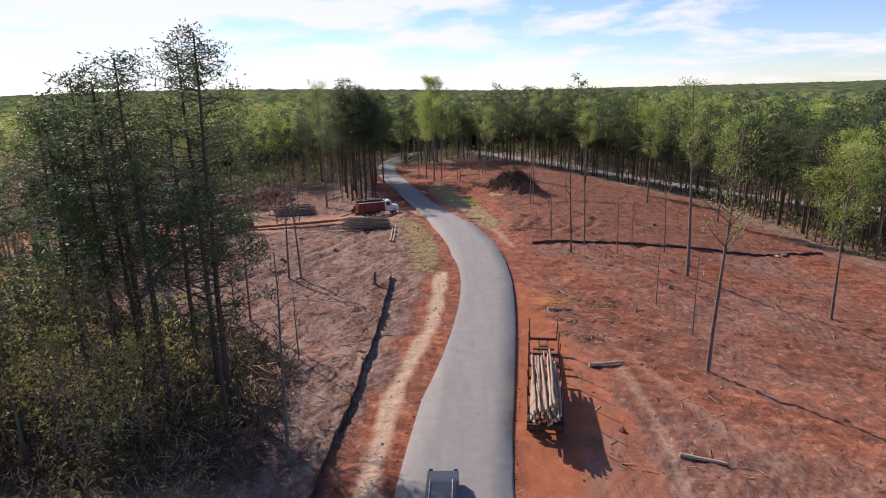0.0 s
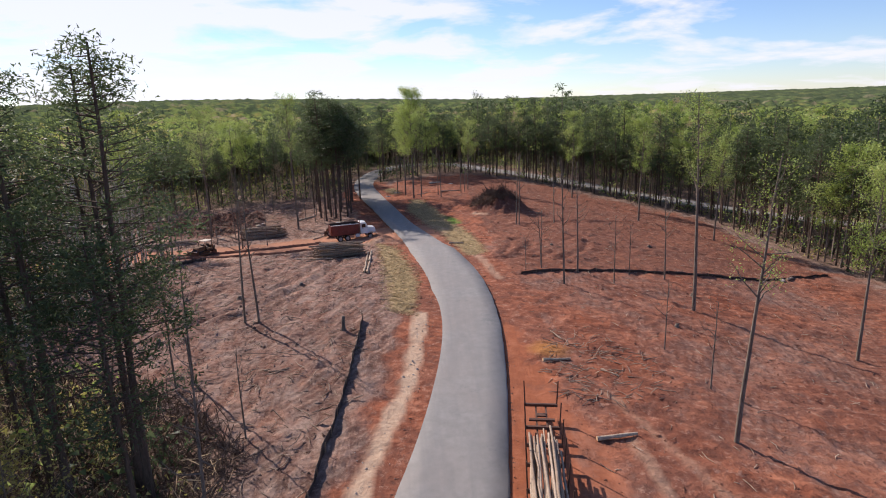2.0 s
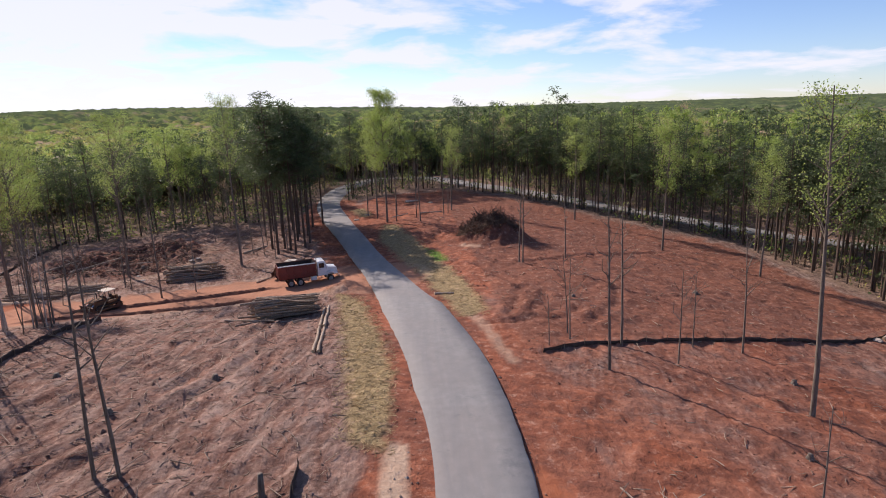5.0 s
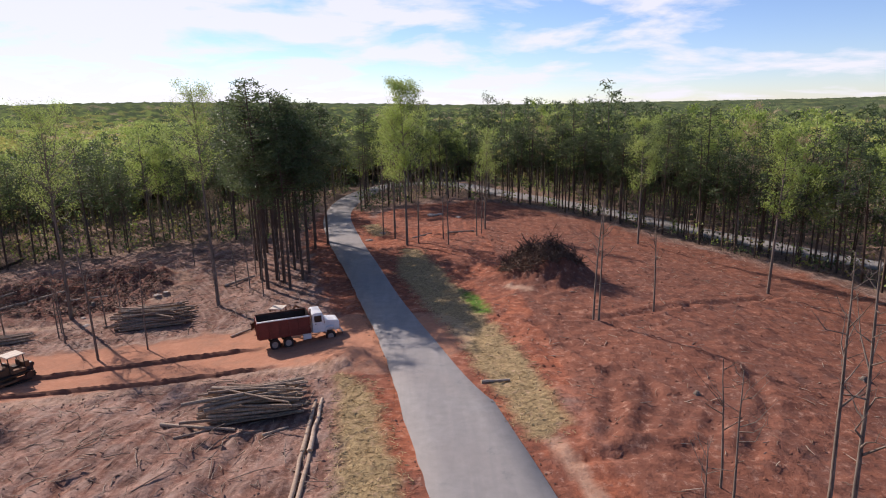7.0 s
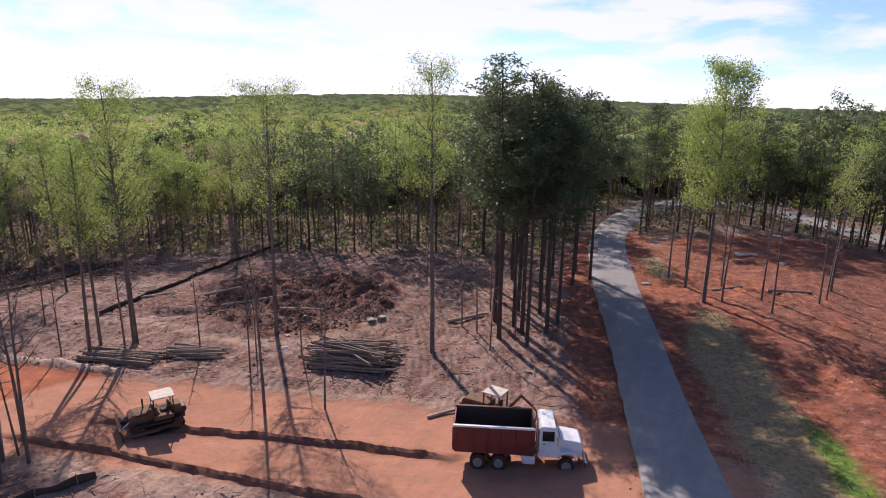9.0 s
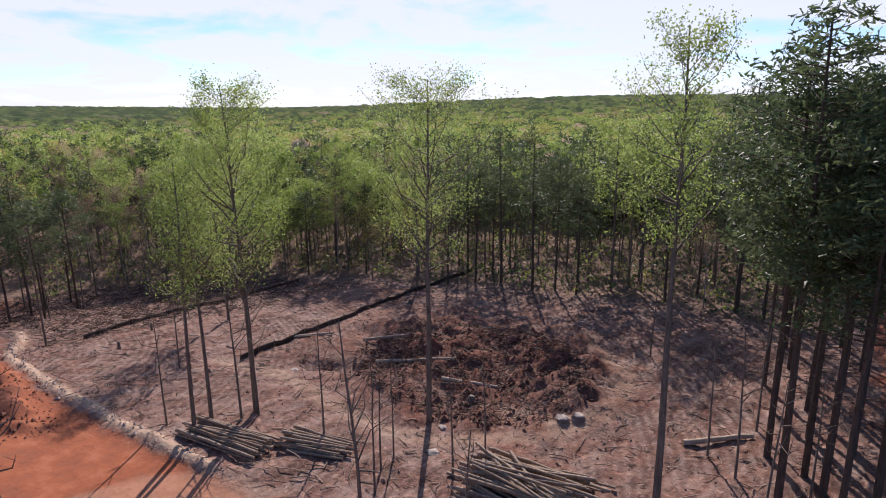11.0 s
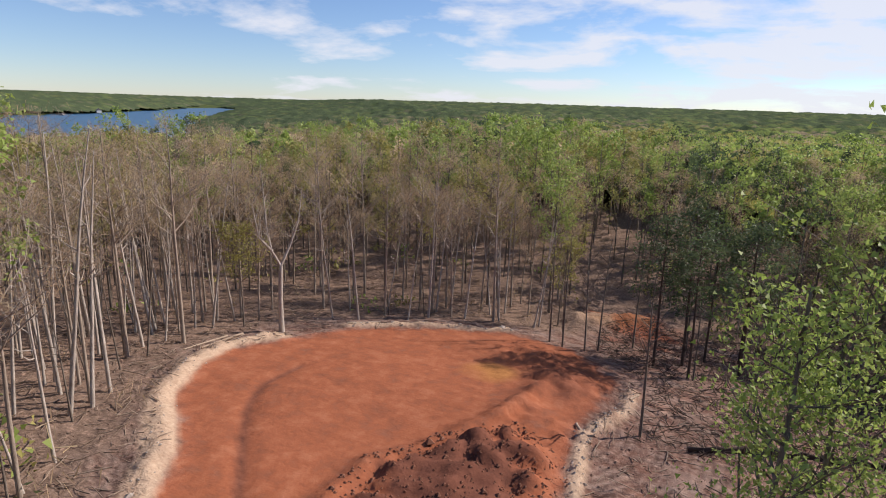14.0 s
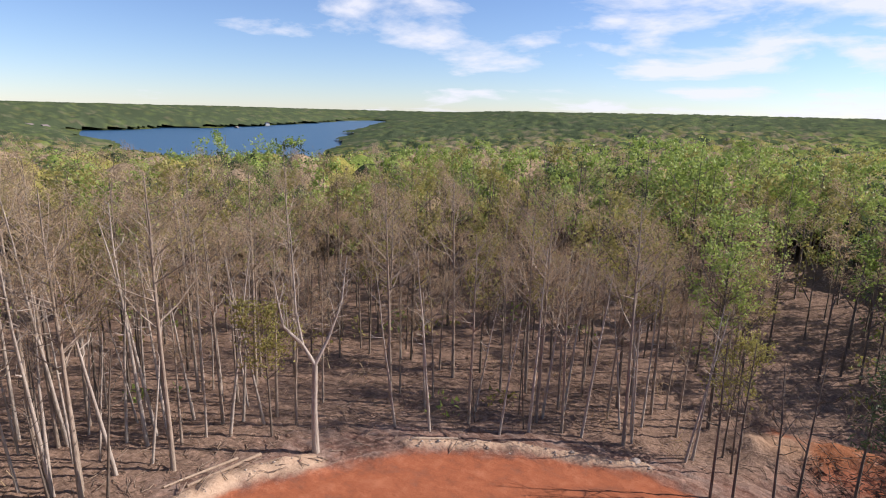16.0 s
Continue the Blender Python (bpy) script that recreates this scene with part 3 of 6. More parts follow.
def ground_material():
    m, t, b = mat("clay_and_slash")
    geo = t.nodes.new("ShaderNodeNewGeometry")
    soil, cover = t.nodes.new("ShaderNodeAttribute"), t.nodes.new("ShaderNodeAttribute")
    soil.attribute_name, cover.attribute_name = "soil", "cover"
    s, c = t.nodes.new("ShaderNodeSeparateColor"), t.nodes.new("ShaderNodeSeparateColor")
    t.links.new(soil.outputs["Color"], s.inputs[0])
    t.links.new(cover.outputs["Color"], c.inputs[0])
    fine, mid, big = noise_tex(t, 3.2, 8, 0.7), noise_tex(t, 0.6, 8, 0.65), noise_tex(t, 0.09, 5, 0.6)
    mp = t.nodes.new("ShaderNodeMapping")
    mp.inputs["Rotation"].default_value, mp.inputs["Scale"].default_value = (0, 0, radians(24)), (0.8, 1.25, 1)
    t.links.new(geo.outputs["Position"], mp.inputs["Vector"])
    ruts = noise_tex(t, 0.5, 5, 0.58, mp.outputs[0], 0.3)
    mp2 = t.nodes.new("ShaderNodeMapping")
    mp2.inputs["Rotation"].default_value, mp2.inputs["Scale"].default_value = (0, 0, radians(-12)), (1.5, 0.42, 1)
    t.links.new(geo.outputs["Position"], mp2.inputs["Vector"])
    tracks = noise_tex(t, 0.6, 6, 0.6, mp2.outputs[0], 0.35)
    clay = ramp(t, mid, [(0.30, (0.13, 0.04, 0.023)), (0.5, (0.315, 0.10, 0.051)), (0.68, (0.49, 0.20, 0.115))])
    
    slash = ramp(t, fine, [(0.32, (0.055, 0.034, 0.027)), (0.5, (0.18, 0.115, 0.09)), (0.68, (0.45, 0.325, 0.265))])
    slash = mix(t, math_node(t, "MULTIPLY", big, 0.7), slash, (0.20, 0.112, 0.086))
    slash = mix(t, ramp(t, tracks, [(0.42, (0, 0, 0)), (0.62, (0.75, 0.75, 0.75))]), slash, (0.33, 0.245, 0.20))
    slash = mix(t, ramp(t, tracks, [(0.32, (0.6, 0.6, 0.6)), (0.44, (0, 0, 0))]), slash, (0.07, 0.042, 0.033))
    def treads(cx, cy, scale, distortion):
        """Fine parallel marks of tyres and tracks, bent round a far centre, coming and going in bands."""
        mpt = t.nodes.new("ShaderNodeMapping")
        mpt.inputs["Location"].default_value, mpt.inputs["Scale"].default_value = (-cx, -cy, 0), (1, 1, 0)
        t.links.new(geo.outputs["Position"], mpt.inputs["Vector"])
        w = node(t, "ShaderNodeTexWave", Scale=scale, Distortion=distortion, Detail=3.0)
        w.wave_type, w.rings_direction = "RINGS", "Z"
        w.inputs["Detail Scale"].default_value = 0.6
        t.links.new(mpt.outputs[0], w.inputs["Vector"])
        band = ramp(t, noise_tex(t, 0.16, 3, 0.55), [(0.42, (0, 0, 0)), (0.56, (1, 1, 1))])
        return math_node(t, "MULTIPLY", w.outputs[1], band)

    tread_w, tread_e = treads(-84, 104, 0.42, 1.6), treads(52, 168, 0.30, 2.4)
    slash = mix(t, math_node(t, "MULTIPLY", tread_w, 0.6), slash, (0.085, 0.052, 0.042))
    fin, fs = t.nodes.new("ShaderNodeAttribute"), t.nodes.new("ShaderNodeSeparateColor")
    fin.attribute_name = "finish"
    t.links.new(fin.outputs["Color"], fs.inputs[0])
    rough_lot = math_node(t, "SUBTRACT", 1.0, math_node(t, "MULTIPLY", fs.outputs[0], 0.8))
    clay = mix(t, math_node(t, "MULTIPLY", math_node(t, "MULTIPLY", ruts, 0.45), rough_lot), clay, (0.19, 0.075, 0.048))
    clay = mix(t, math_node(t, "MULTIPLY", ramp(t, big, [(0.42, (0, 0, 0)), (0.6, (0.6, 0.6, 0.6))]), rough_lot), clay, mix(t, 0.7, clay, (0.15, 0.075, 0.058)))
    clay = mix(t, math_node(t, "MULTIPLY", tread_e, math_node(t, "MULTIPLY", math_node(t, "SUBTRACT", 1.0, fs.outputs[0]), 0.5)), clay, (0.15, 0.055, 0.036))
    clay = mix(t, math_node(t, "MULTIPLY", fs.outputs[1], 0.6), clay, (0.17, 0.077, 0.053))
    clay = mix(t, math_node(t, "MULTIPLY", fs.outputs[0], 0.55), clay, (0.34, 0.115, 0.055))
    redness = math_node(t, "ADD", s.outputs[0], math_node(t, "MULTIPLY", math_node(t, "SUBTRACT", mid, 0.5), 0.9), True)
    col = mix(t, redness, slash, clay)
    strawc = ramp(t, fine, [(0.3, (0.17, 0.115, 0.06)), (0.6, (0.35, 0.26, 0.135)), (0.8, (0.50, 0.40, 0.23))])
    col = mix(t, s.outputs[1], col, strawc)
    palec = ramp(t, fine, [(0.3, (0.42, 0.28, 0.19)), (0.7, (0.57, 0.42, 0.30))])
    col = mix(t, s.outputs[2], col, palec)
    leafl = ramp(t, fine, [(0.3, (0.10, 0.066, 0.048)), (0.55, (0.24, 0.16, 0.118)), (0.8, (0.40, 0.295, 0.225))])
    col = mix(t, soil.outputs["Alpha"], col, leafl)
    turf = ramp(t, fine, [(0.3, (0.05, 0.10, 0.015)), (0.7, (0.13, 0.24, 0.04))])
    col = mix(t, c.outputs[0], col, turf)
    # dark tone of the dug heap; also laid over ruts, arcs and furrow troughs
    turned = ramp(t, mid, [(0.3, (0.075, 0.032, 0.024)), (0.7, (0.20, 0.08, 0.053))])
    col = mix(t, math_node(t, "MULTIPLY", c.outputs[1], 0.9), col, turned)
    woods = ramp(t, big, [(0.3, (0.04, 0.065, 0.02)), (0.55, (0.09, 0.12, 0.03)), (0.75, (0.14, 0.12, 0.06))])
    col = mix(t, c.outputs[2], col, woods)
    ochre_clay = ramp(t, fine, [(0.3, (0.36, 0.15, 0.045)), (0.7, (0.52, 0.24, 0.08))])
    col = mix(t, math_node(t, "MULTIPLY", cover.outputs["Alpha"], 0.8), col, ochre_clay)
    # gritty speckle; its dark spots stand in for the small shadows of clods
    grit_shade = math_node(t, "ADD", math_node(t, "MULTIPLY", math_node(t, "SUBTRACT", noise_tex(t, 1.5, 10, 0.72), 0.5), math_node(t, "SUBTRACT", 1.0, math_node(t, "MAXIMUM", math_node(t, "MULTIPLY", fs.outputs[0], 0.75), math_node(t, "MULTIPLY", s.outputs[2], 0.8)))), 0.5)
    col = mix(t, ramp(t, grit_shade, [(0.38, (0.6, 0.6, 0.6)), (0.46, (0, 0, 0))]), col, mix(t, 0.6, col, (0.04, 0.022, 0.017)))
    col = mix(t, ramp(t, grit_shade, [(0.545, (0, 0, 0)), (0.66, (0.7, 0.7, 0.7))]), col, mix(t, 0.5, col, (0.62, 0.40, 0.29)))
    t.links.new(col, b.inputs["Base Color"])
    rough = math_node(t, "MULTIPLY", math_node(t, "ADD", math_node(t, "MULTIPLY", mid, 0.9), math_node(t, "MULTIPLY", fine, 0.35)), math_node(t, "SUBTRACT", 1.0, math_node(t, "MULTIPLY", fs.outputs[0], 0.55)))
    bump(t, b, math_node(t, "ADD", math_node(t, "ADD", rough, math_node(t, "MULTIPLY", math_node(t, "MULTIPLY", ruts, 0.7), rough_lot)), math_node(t, "MULTIPLY", math_node(t, "MULTIPLY", tracks, 1.1), math_node(t, "SUBTRACT", 1.0, math_node(t, "MULTIPLY", s.outputs[0], 0.75)))), 0.9, 0.28)
    b.inputs["Roughness"].default_value, b.inputs["Specular IOR Level"].default_value = 1.0, 0.08
    return m


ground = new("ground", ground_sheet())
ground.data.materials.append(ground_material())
tagged(ground, "red clay and slash-strewn soil of a cleared building site", "ground", kind="structure")


def floor_z(x, y):
    """Height of the ground sheet at a place."""
    xs, ys, z = GRID["x"], GRID["y"], GRID["z"]
    i = min(max(int(np.searchsorted(xs, x)) - 1, 0), len(xs) - 2)
    j = min(max(int(np.searchsorted(ys, y)) - 1, 0), len(ys) - 2)
    u, w = (x - xs[i]) / (xs[i + 1] - xs[i]), (y - ys[j]) / (ys[j + 1] - ys[j])
    return float((z[j, i] * (1 - u) + z[j, i + 1] * u) * (1 - w) + (z[j + 1, i] * (1 - u) + z[j + 1, i + 1] * u) * w)


def smooth_line(pts, step):
    p = np.array(pts, float)
    d = np.r_[0, np.cumsum(np.hypot(*np.diff(p, axis=0).T))]
    k = np.linspace(0, d[-1], int(d[-1] / step))
    q = np.stack([np.interp(k, d, p[:, 0]), np.interp(k, d, p[:, 1])], 1)
    for _ in range(30):
        q[1:-1] = (q[:-2] + 2 * q[1:-1] + q[2:]) / 4
    return q


def build_road():
    q = smooth_line(ROAD, 1.5)
    d = np.gradient(q, axis=0)
    d /= np.linalg.norm(d, axis=1, keepdims=True)
    side = np.stack([d[:, 1], -d[:, 0]], 1)
    rng = np.random.default_rng(8)
    cross = (-1.0, -0.97, -0.5, 0, 0.5, 0.97, 1.0)
    v, f = [], []
    for i, (p, s) in enumerate(zip(q, side)):
        zc = float(relief(*p))
        for k, c in enumerate(cross):
            w = ROAD_HALF + (rng.uniform(-0.07, 0.07) if k in (0, 6) else 0)
            x, y = p + s * c * w
            v.append((x, y, zc + (0.14 - 0.05 * c * c if 0 < k < 6 else -0.10)))
    n = len(cross)
    f = [(i * n + k, i * n + k + 1, (i + 1) * n + k + 1, (i + 1) * n + k) for i in range(len(q) - 1) for k in range(n - 1)]
    m, t, b = mat("weathered_asphalt")
    fine, mid, big = noise_tex(t, 22, 4, 0.7), noise_tex(t, 1.1, 8, 0.65), noise_tex(t, 0.12, 4, 0.6)
    col = ramp(t, mid, [(0.3, (0.225, 0.215, 0.20)), (0.7, (0.32, 0.305, 0.285))])
    col = mix(t, ramp(t, big, [(0.4, (0, 0, 0)), (0.65, (0.6, 0.6, 0.6))]), col, (0.27, 0.235, 0.21))
    geo = t.nodes.new("ShaderNodeNewGeometry")
    mp = t.nodes.new("ShaderNodeMapping")
    mp.inputs["Scale"].default_value = (0.9, 0.07, 1)
    t.links.new(geo.outputs["Position"], mp.inputs["Vector"])
    worn = noise_tex(t, 1.0, 5, 0.6, mp.outputs[0], 0.8)
    col = mix(t, ramp(t, worn, [(0.38, (0.4, 0.4, 0.4)), (0.6, (0, 0, 0))]), col, (0.20, 0.195, 0.19))
    col = mix(t, ramp(t, noise_tex(t, 0.35, 6, 0.7), [(0.30, (0.6, 0.6, 0.6)), (0.40, (0, 0, 0))]), col, (0.15, 0.15, 0.15))
    col = mix(t, math_node(t, "MULTIPLY", fine, 0.35), col, (0.14, 0.14, 0.145))
    t.links.new(col, b.inputs["Base Color"])
    bump(t, b, fine, 0.4, 0.02)
    ob = mesh_ob("road", np.array(v), f, m)
    return tagged(ob, "narrow grey weathered asphalt road through the clearing", "road", kind="structure")


build_road()

# ------------------------------------------------------------------ lake and far shore
lake_m, lt, lb = mat("lake_water")
lb.inputs["Base Color"].default_value, lb.inputs["Roughness"].default_value = (0.02, 0.075, 0.14, 1), 0.3
bump(lt, lb, noise_tex(lt, 0.5, 6, 0.7), 0.35, 0.3)
lake = mesh_ob("water", np.array([(-2900, -2700, LAKE_Z), (-330, -2700, LAKE_Z), (-330, -250, LAKE_Z), (-2900, -250, LAKE_Z)], float), [(0, 1, 2, 3)], lake_m)
tagged(lake, "blue lake with a lightly rippled surface", "lake", kind="structure")


# ------------------------------------------------------------------ woods
def deep(x, y):
    """How far into the woods the single trees stand before the crowns close."""
    return 46 if y > 116 or x > -40 else 66


CANOPY = {}


def canopy():
    """The closed roof of crowns from deep in the near woods to the horizon."""
    ang = np.radians(np.linspace(-50, 178, 640))
    rad = 95 * 1.019 ** np.arange(203)
    a, r = np.meshgrid(ang, rad)
    x, y = -30 - np.sin(a) * r, 105 + np.cos(a) * r
    keep = (-inside(CLEARING, x, y) > np.where((y > 116) | (x > -40), 44, 62)) & (along(ROAD, x, y) > 8) & (along(TRACK, x, y) > 7) & (lake_depth(x, y) < -9) & (np.hypot(x + 341, y + 164) > 20)
    keep &= ~((y < 5 + 0.7 * np.maximum(0, x + 40)) & (x < 0) & (x > -75) & (r < 330)) & ~((x > 90) & (y < 70) & (r < 400)) & ~((x > 20) & (y < 40) & (r < 400))
    cell = np.where(r < 900, 8.5, 14.0)
    i, j = np.floor(x / cell), np.floor(y / cell)
    top, who = np.full(x.shape, -9.0), np.zeros(x.shape)
    def chance(p, q, k):
        v = np.sin(p * 127.1 + q * 311.7 + k * 74.7) * 43758.5453
        return v - np.floor(v)
    for di in (-1, 0, 1):
        for dj in (-1, 0, 1):
            p, q = i + di, j + dj
            d2 = ((p + chance(p, q, 1)) * cell - x) ** 2 + ((q + chance(p, q, 2)) * cell - y) ** 2
            high = 3.0 * chance(p, q, 3) - 3.4 * d2 / (0.3 * cell * cell)
            who = np.where(high > top, chance(p, q, 4), who)
            top = np.maximum(top, high)
    top = np.maximum(top, -6.0)
    z = relief(x, y) + 11.5 + np.clip((r - 250) / 300, 0, 1) * 1.5 + top
    bank = np.clip((-9 - lake_depth(x, y)) / 110, 0, 1) ** 0.6
    start = np.where((y > 116) | (x > -40), 44, 62)
    bank = bank * (0.5 + 0.5 * np.clip((-inside(CLEARING, x, y) - start) / 16, 0, 1))
    z = z * bank + (1 - bank) * (relief(x, y) + 1.0)
    grove = np.array([noise.noise((u * 0.02, v * 0.02, 2.0)) for u, v in zip(x.ravel(), y.ravel())]).reshape(x.shape)
    pick = 0.6 * who + 0.4 * (0.5 + 0.9 * grove)
    tones = np.array(((0.055, 0.085, 0.038), (0.26, 0.34, 0.08), (0.36, 0.33, 0.09), (0.46, 0.34, 0.22)))
    west = np.clip((120 - y) / 60, 0, 1) * (x < -60) * np.clip(1.3 - np.maximum(0, r - 350) / 700, 0.1, 1)
    edges = np.stack([0.30 - 0.05 * west, 0.62 - 0.22 * west, 0.78 - 0.22 * west], -1)
    kind = (pick[..., None] > edges).sum(-1)
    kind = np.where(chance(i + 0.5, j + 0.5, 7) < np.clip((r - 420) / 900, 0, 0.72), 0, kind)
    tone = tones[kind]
    # crowns fade to a pale grey-green with distance: haze mixed into their colour
    far_haze = np.clip((r - 450) / 700, 0, 0.75)[..., None]
    tone = tone * (1 - far_haze) + np.array((0.10, 0.135, 0.075)) * far_haze
    CANOPY["points"] = tuple(q[keep] for q in (x, y, z, r, kind))
    ny, nx = x.shape
    k = (np.arange(ny - 1)[:, None] * nx + np.arange(nx - 1)[None]).ravel()
    ok = keep.ravel()
    ok = ok[k] & ok[k + 1] & ok[k + nx] & ok[k + nx + 1]
    f = np.stack([k, k + nx, k + nx + 1, k + 1], 1)[ok]
    used, back = np.unique(f, return_inverse=True)
    v = np.stack([x, y, z], -1).reshape(-1, 3)[used]
    m, t, b = mat("woodland_crowns")
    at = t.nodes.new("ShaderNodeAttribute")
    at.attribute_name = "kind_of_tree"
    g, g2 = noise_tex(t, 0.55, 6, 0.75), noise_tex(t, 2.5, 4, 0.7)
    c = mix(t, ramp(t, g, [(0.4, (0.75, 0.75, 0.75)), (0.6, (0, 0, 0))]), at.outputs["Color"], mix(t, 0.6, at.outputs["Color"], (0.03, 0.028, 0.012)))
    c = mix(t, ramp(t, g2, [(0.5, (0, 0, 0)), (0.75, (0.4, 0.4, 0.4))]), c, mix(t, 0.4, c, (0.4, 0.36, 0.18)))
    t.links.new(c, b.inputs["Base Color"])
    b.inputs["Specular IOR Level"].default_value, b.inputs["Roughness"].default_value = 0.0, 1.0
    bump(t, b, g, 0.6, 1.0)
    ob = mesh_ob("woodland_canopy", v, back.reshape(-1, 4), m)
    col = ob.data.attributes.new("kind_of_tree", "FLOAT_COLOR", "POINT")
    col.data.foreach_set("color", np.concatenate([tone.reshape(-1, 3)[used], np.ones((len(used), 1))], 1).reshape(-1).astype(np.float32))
    tagged(ob, "closed canopy of mixed green and brown woods to the horizon", "woods", kind="stuff")


canopy()


def woods():
    rng = np.random.default_rng(21)
    patterns = {
        "pine": [grow("pine_tree", pine_shape(h, rng, 56, 46, 0.5, spread=3.6, thin=0.3, puff=0.5, bare=0.5), M_PINE_BARK, M_NEEDLES, "tall dark pine with a bare trunk at the wood's edge", "pines at the edge of the clearing") for h in (24, 26, 22)],
        "spring": [grow("broadleaf_tree", broad_shape(h, rng, 30, 2500, 0.34, spread=4.0), M_GREY_BARK, M_SPRING, "slender broadleaf tree in bright new spring leaf", "leafing trees at the edge of the clearing") for h in (24, 21, 18)],
        "olive": [grow("young_tree", broad_shape(h, rng, 26, 1900, 0.31, spread=3.6), M_GREY_BARK, M_OLIVE, "thin tree with a haze of opening olive leaves", "budding trees at the edge of the clearing") for h in (20, 16)],
        "bare": [grow("bare_tree", broad_shape(h, rng, 22, 1300, 0.62, spread=3.6, twigs=5, bare=0.5, width=0.05), M_TAN_BARK, M_BUDS, "leafless hardwood tree with grey bark and fine twigs", "bare trees at the edge of the clearing") for h in (21, 18, 16)],
    }
    light = {
        "pine": [pine_shape(24, rng, 20, 24, 0.9, 3, 0.45, 3.4, 0.35) for _ in range(4)],
        "spring": [broad_shape(22, rng, 8, 720, 0.48, 3, bare=0.34, spread=4.4) for _ in range(4)],
        "olive": [broad_shape(20, rng, 8, 640, 0.44, 3, bare=0.3, spread=4.3) for _ in range(3)],
        "bare": [broad_shape(20, rng, 9, 520, 0.9, 3, twigs=3, width=0.07, bare=0.46, spread=4.2) for _ in range(4)],
    }
    light = {k: [(w.arrays(), g.arrays()) for w, g in v] for k, v in light.items()}
    used = {k: 0 for k in patterns}
    thick = {k: ([], [], 0) for k in ("trunks", "pine", "spring", "olive", "bare")}
    cap = {"pine": 70, "spring": 75, "olive": 65, "bare": 170}

    def lay(key, v, f, x, y, z, s, a):
        vs, fs, n = thick[key]
        c, k = math.cos(a) * s, math.sin(a) * s
        w = np.stack([v[:, 0] * c - v[:, 1] * k + x, v[:, 0] * k + v[:, 1] * c + y, v[:, 2] * s + z], 1)
        vs.append(w)
        fs.append(np.array(f) + n)
        thick[key] = (vs, fs, n + len(v))

    x, y = scattered(4.25, -330, 200, -40, 400, rng)
    d = -inside(CLEARING, x, y)
    order = np.argsort(d)
    for i in order:
        px, py, pd = x[i], y[i], d[i]
        if pd < 0.8 or along(ROAD, px, py) < (5.2 if px < 14 and py < 190 else 4.0):
            continue
        if pd > deep(px, py) + 4:
            continue
        if rng.uniform() < 0.14:
            continue
        if py < 5 + 0.7 * max(0, px + 40) * (px < 0) or (px > 90 and py < 70) or (px > 20 and py < 40):
            continue
        if along(TRACK[:3], px, py - 4) < 8.5 and py < 238:
            continue
        kind = wood_kind(px, py, rng)
        if px > -55 and py < 50:
            kind = "pine"
            if px > -24 or rng.uniform() < 0.62:
                continue
        if px < -38 and py < 100 and pd < 22 and rng.uniform() < 0.7:
            kind = "bare"
        if px < -60 and py < 116:
            s = rng.uniform(0.62, 1.0)
        elif px < -25 and py > 112:
            s = rng.uniform(0.58, 0.95)
        elif px > 20:
            s = rng.uniform(0.72, 1.08)
        else:
            s = rng.uniform(0.6, 0.98)
        if kind == "pine":
            s *= 0.95
        if rng.uniform() < 0.04 and px > -60:
            s *= 1.18
        z, a = floor_z(px, py), rng.uniform(0, 6.28)
        du = -(px + 121) * 0.67 + (py - 110) * 0.74
        dv = abs((px + 121) * 0.74 + (py - 110) * 0.67)
        if 0 < du < 22 and dv < 4.5 or math.hypot(px + 121, py - 111) < 9:
            continue
        if pd < 16 and used[kind] < cap[kind]:
            pat = patterns[kind][int(rng.integers(len(patterns[kind])))]
            m = pose(px, py, z, 0, 0, math.degrees(a)) @ Matrix.Diagonal((s, s, s, 1))
            copy_thing(pat, m)
            used[kind] += 1
        else:
            (wv, wf), (gv, gf) = light[kind][int(rng.integers(len(light[kind])))]
            lay("trunks", wv, wf, px, py, z, s, a)
            lay(kind, gv, gf, px, py, z, s, a)
    slim = [grow("slim_pine", pine_shape(h, rng, 20, 24, 0.55, 5, 0.55, 1.9, 0.3, 0.42), M_PINE_BARK, M_NEEDLES, "slim young pine with a high small crown at the wood's edge", "slim pines along the eastern edge") for h in (19, 16, 13)]
    x, y = scattered(2.9, 6, 84, 96, 230, rng)
    d = -inside(CLEARING, x, y)
    for px, py in zip(*(q[(d > 0.4) & (d < 8.5) & (along(ROAD, x, y) > 3.9) & (along(TRACK[:2], x, y - 4) > 9)] for q in (x, y))):
        sc = rng.uniform(0.8, 1.1)
        copy_thing(slim[int(rng.integers(3))], pose(px, py, floor_z(px, py), rng.uniform(-3, 3), rng.uniform(-3, 3), rng.uniform(0, 360)) @ Matrix.Diagonal((sc, sc, sc, 1)))
    patterns["slim"] = slim
    for pats in patterns.values():
        for k, p in enumerate(pats):
            p.location = (-20 + 6 * k, -60 - 6 * len(p.name), floor_z(-20, -60))
    # undergrowth: brushy thickets under and between the trees
    x, y = scattered(2.6, -170, 130, 10, 260, rng)
    d = -inside(CLEARING, x, y)
    keep = (d > 0.5) & (d < 52) & (along(ROAD, x, y) > 4.5) & (along(TRACK, x, y) > 3) & (np.hypot(x + 121, y - 112) > 8) & (y > 22 + 0.5 * np.maximum(0, x + 40) * (x < 0)) & ((x < 20) | (y > 45))
    for px, py, pd in zip(x[keep], y[keep], d[keep]):
        if rng.uniform() < (0.86 if px < -60 and py < 112 else 0.15):
            continue
        u = rng.uniform()
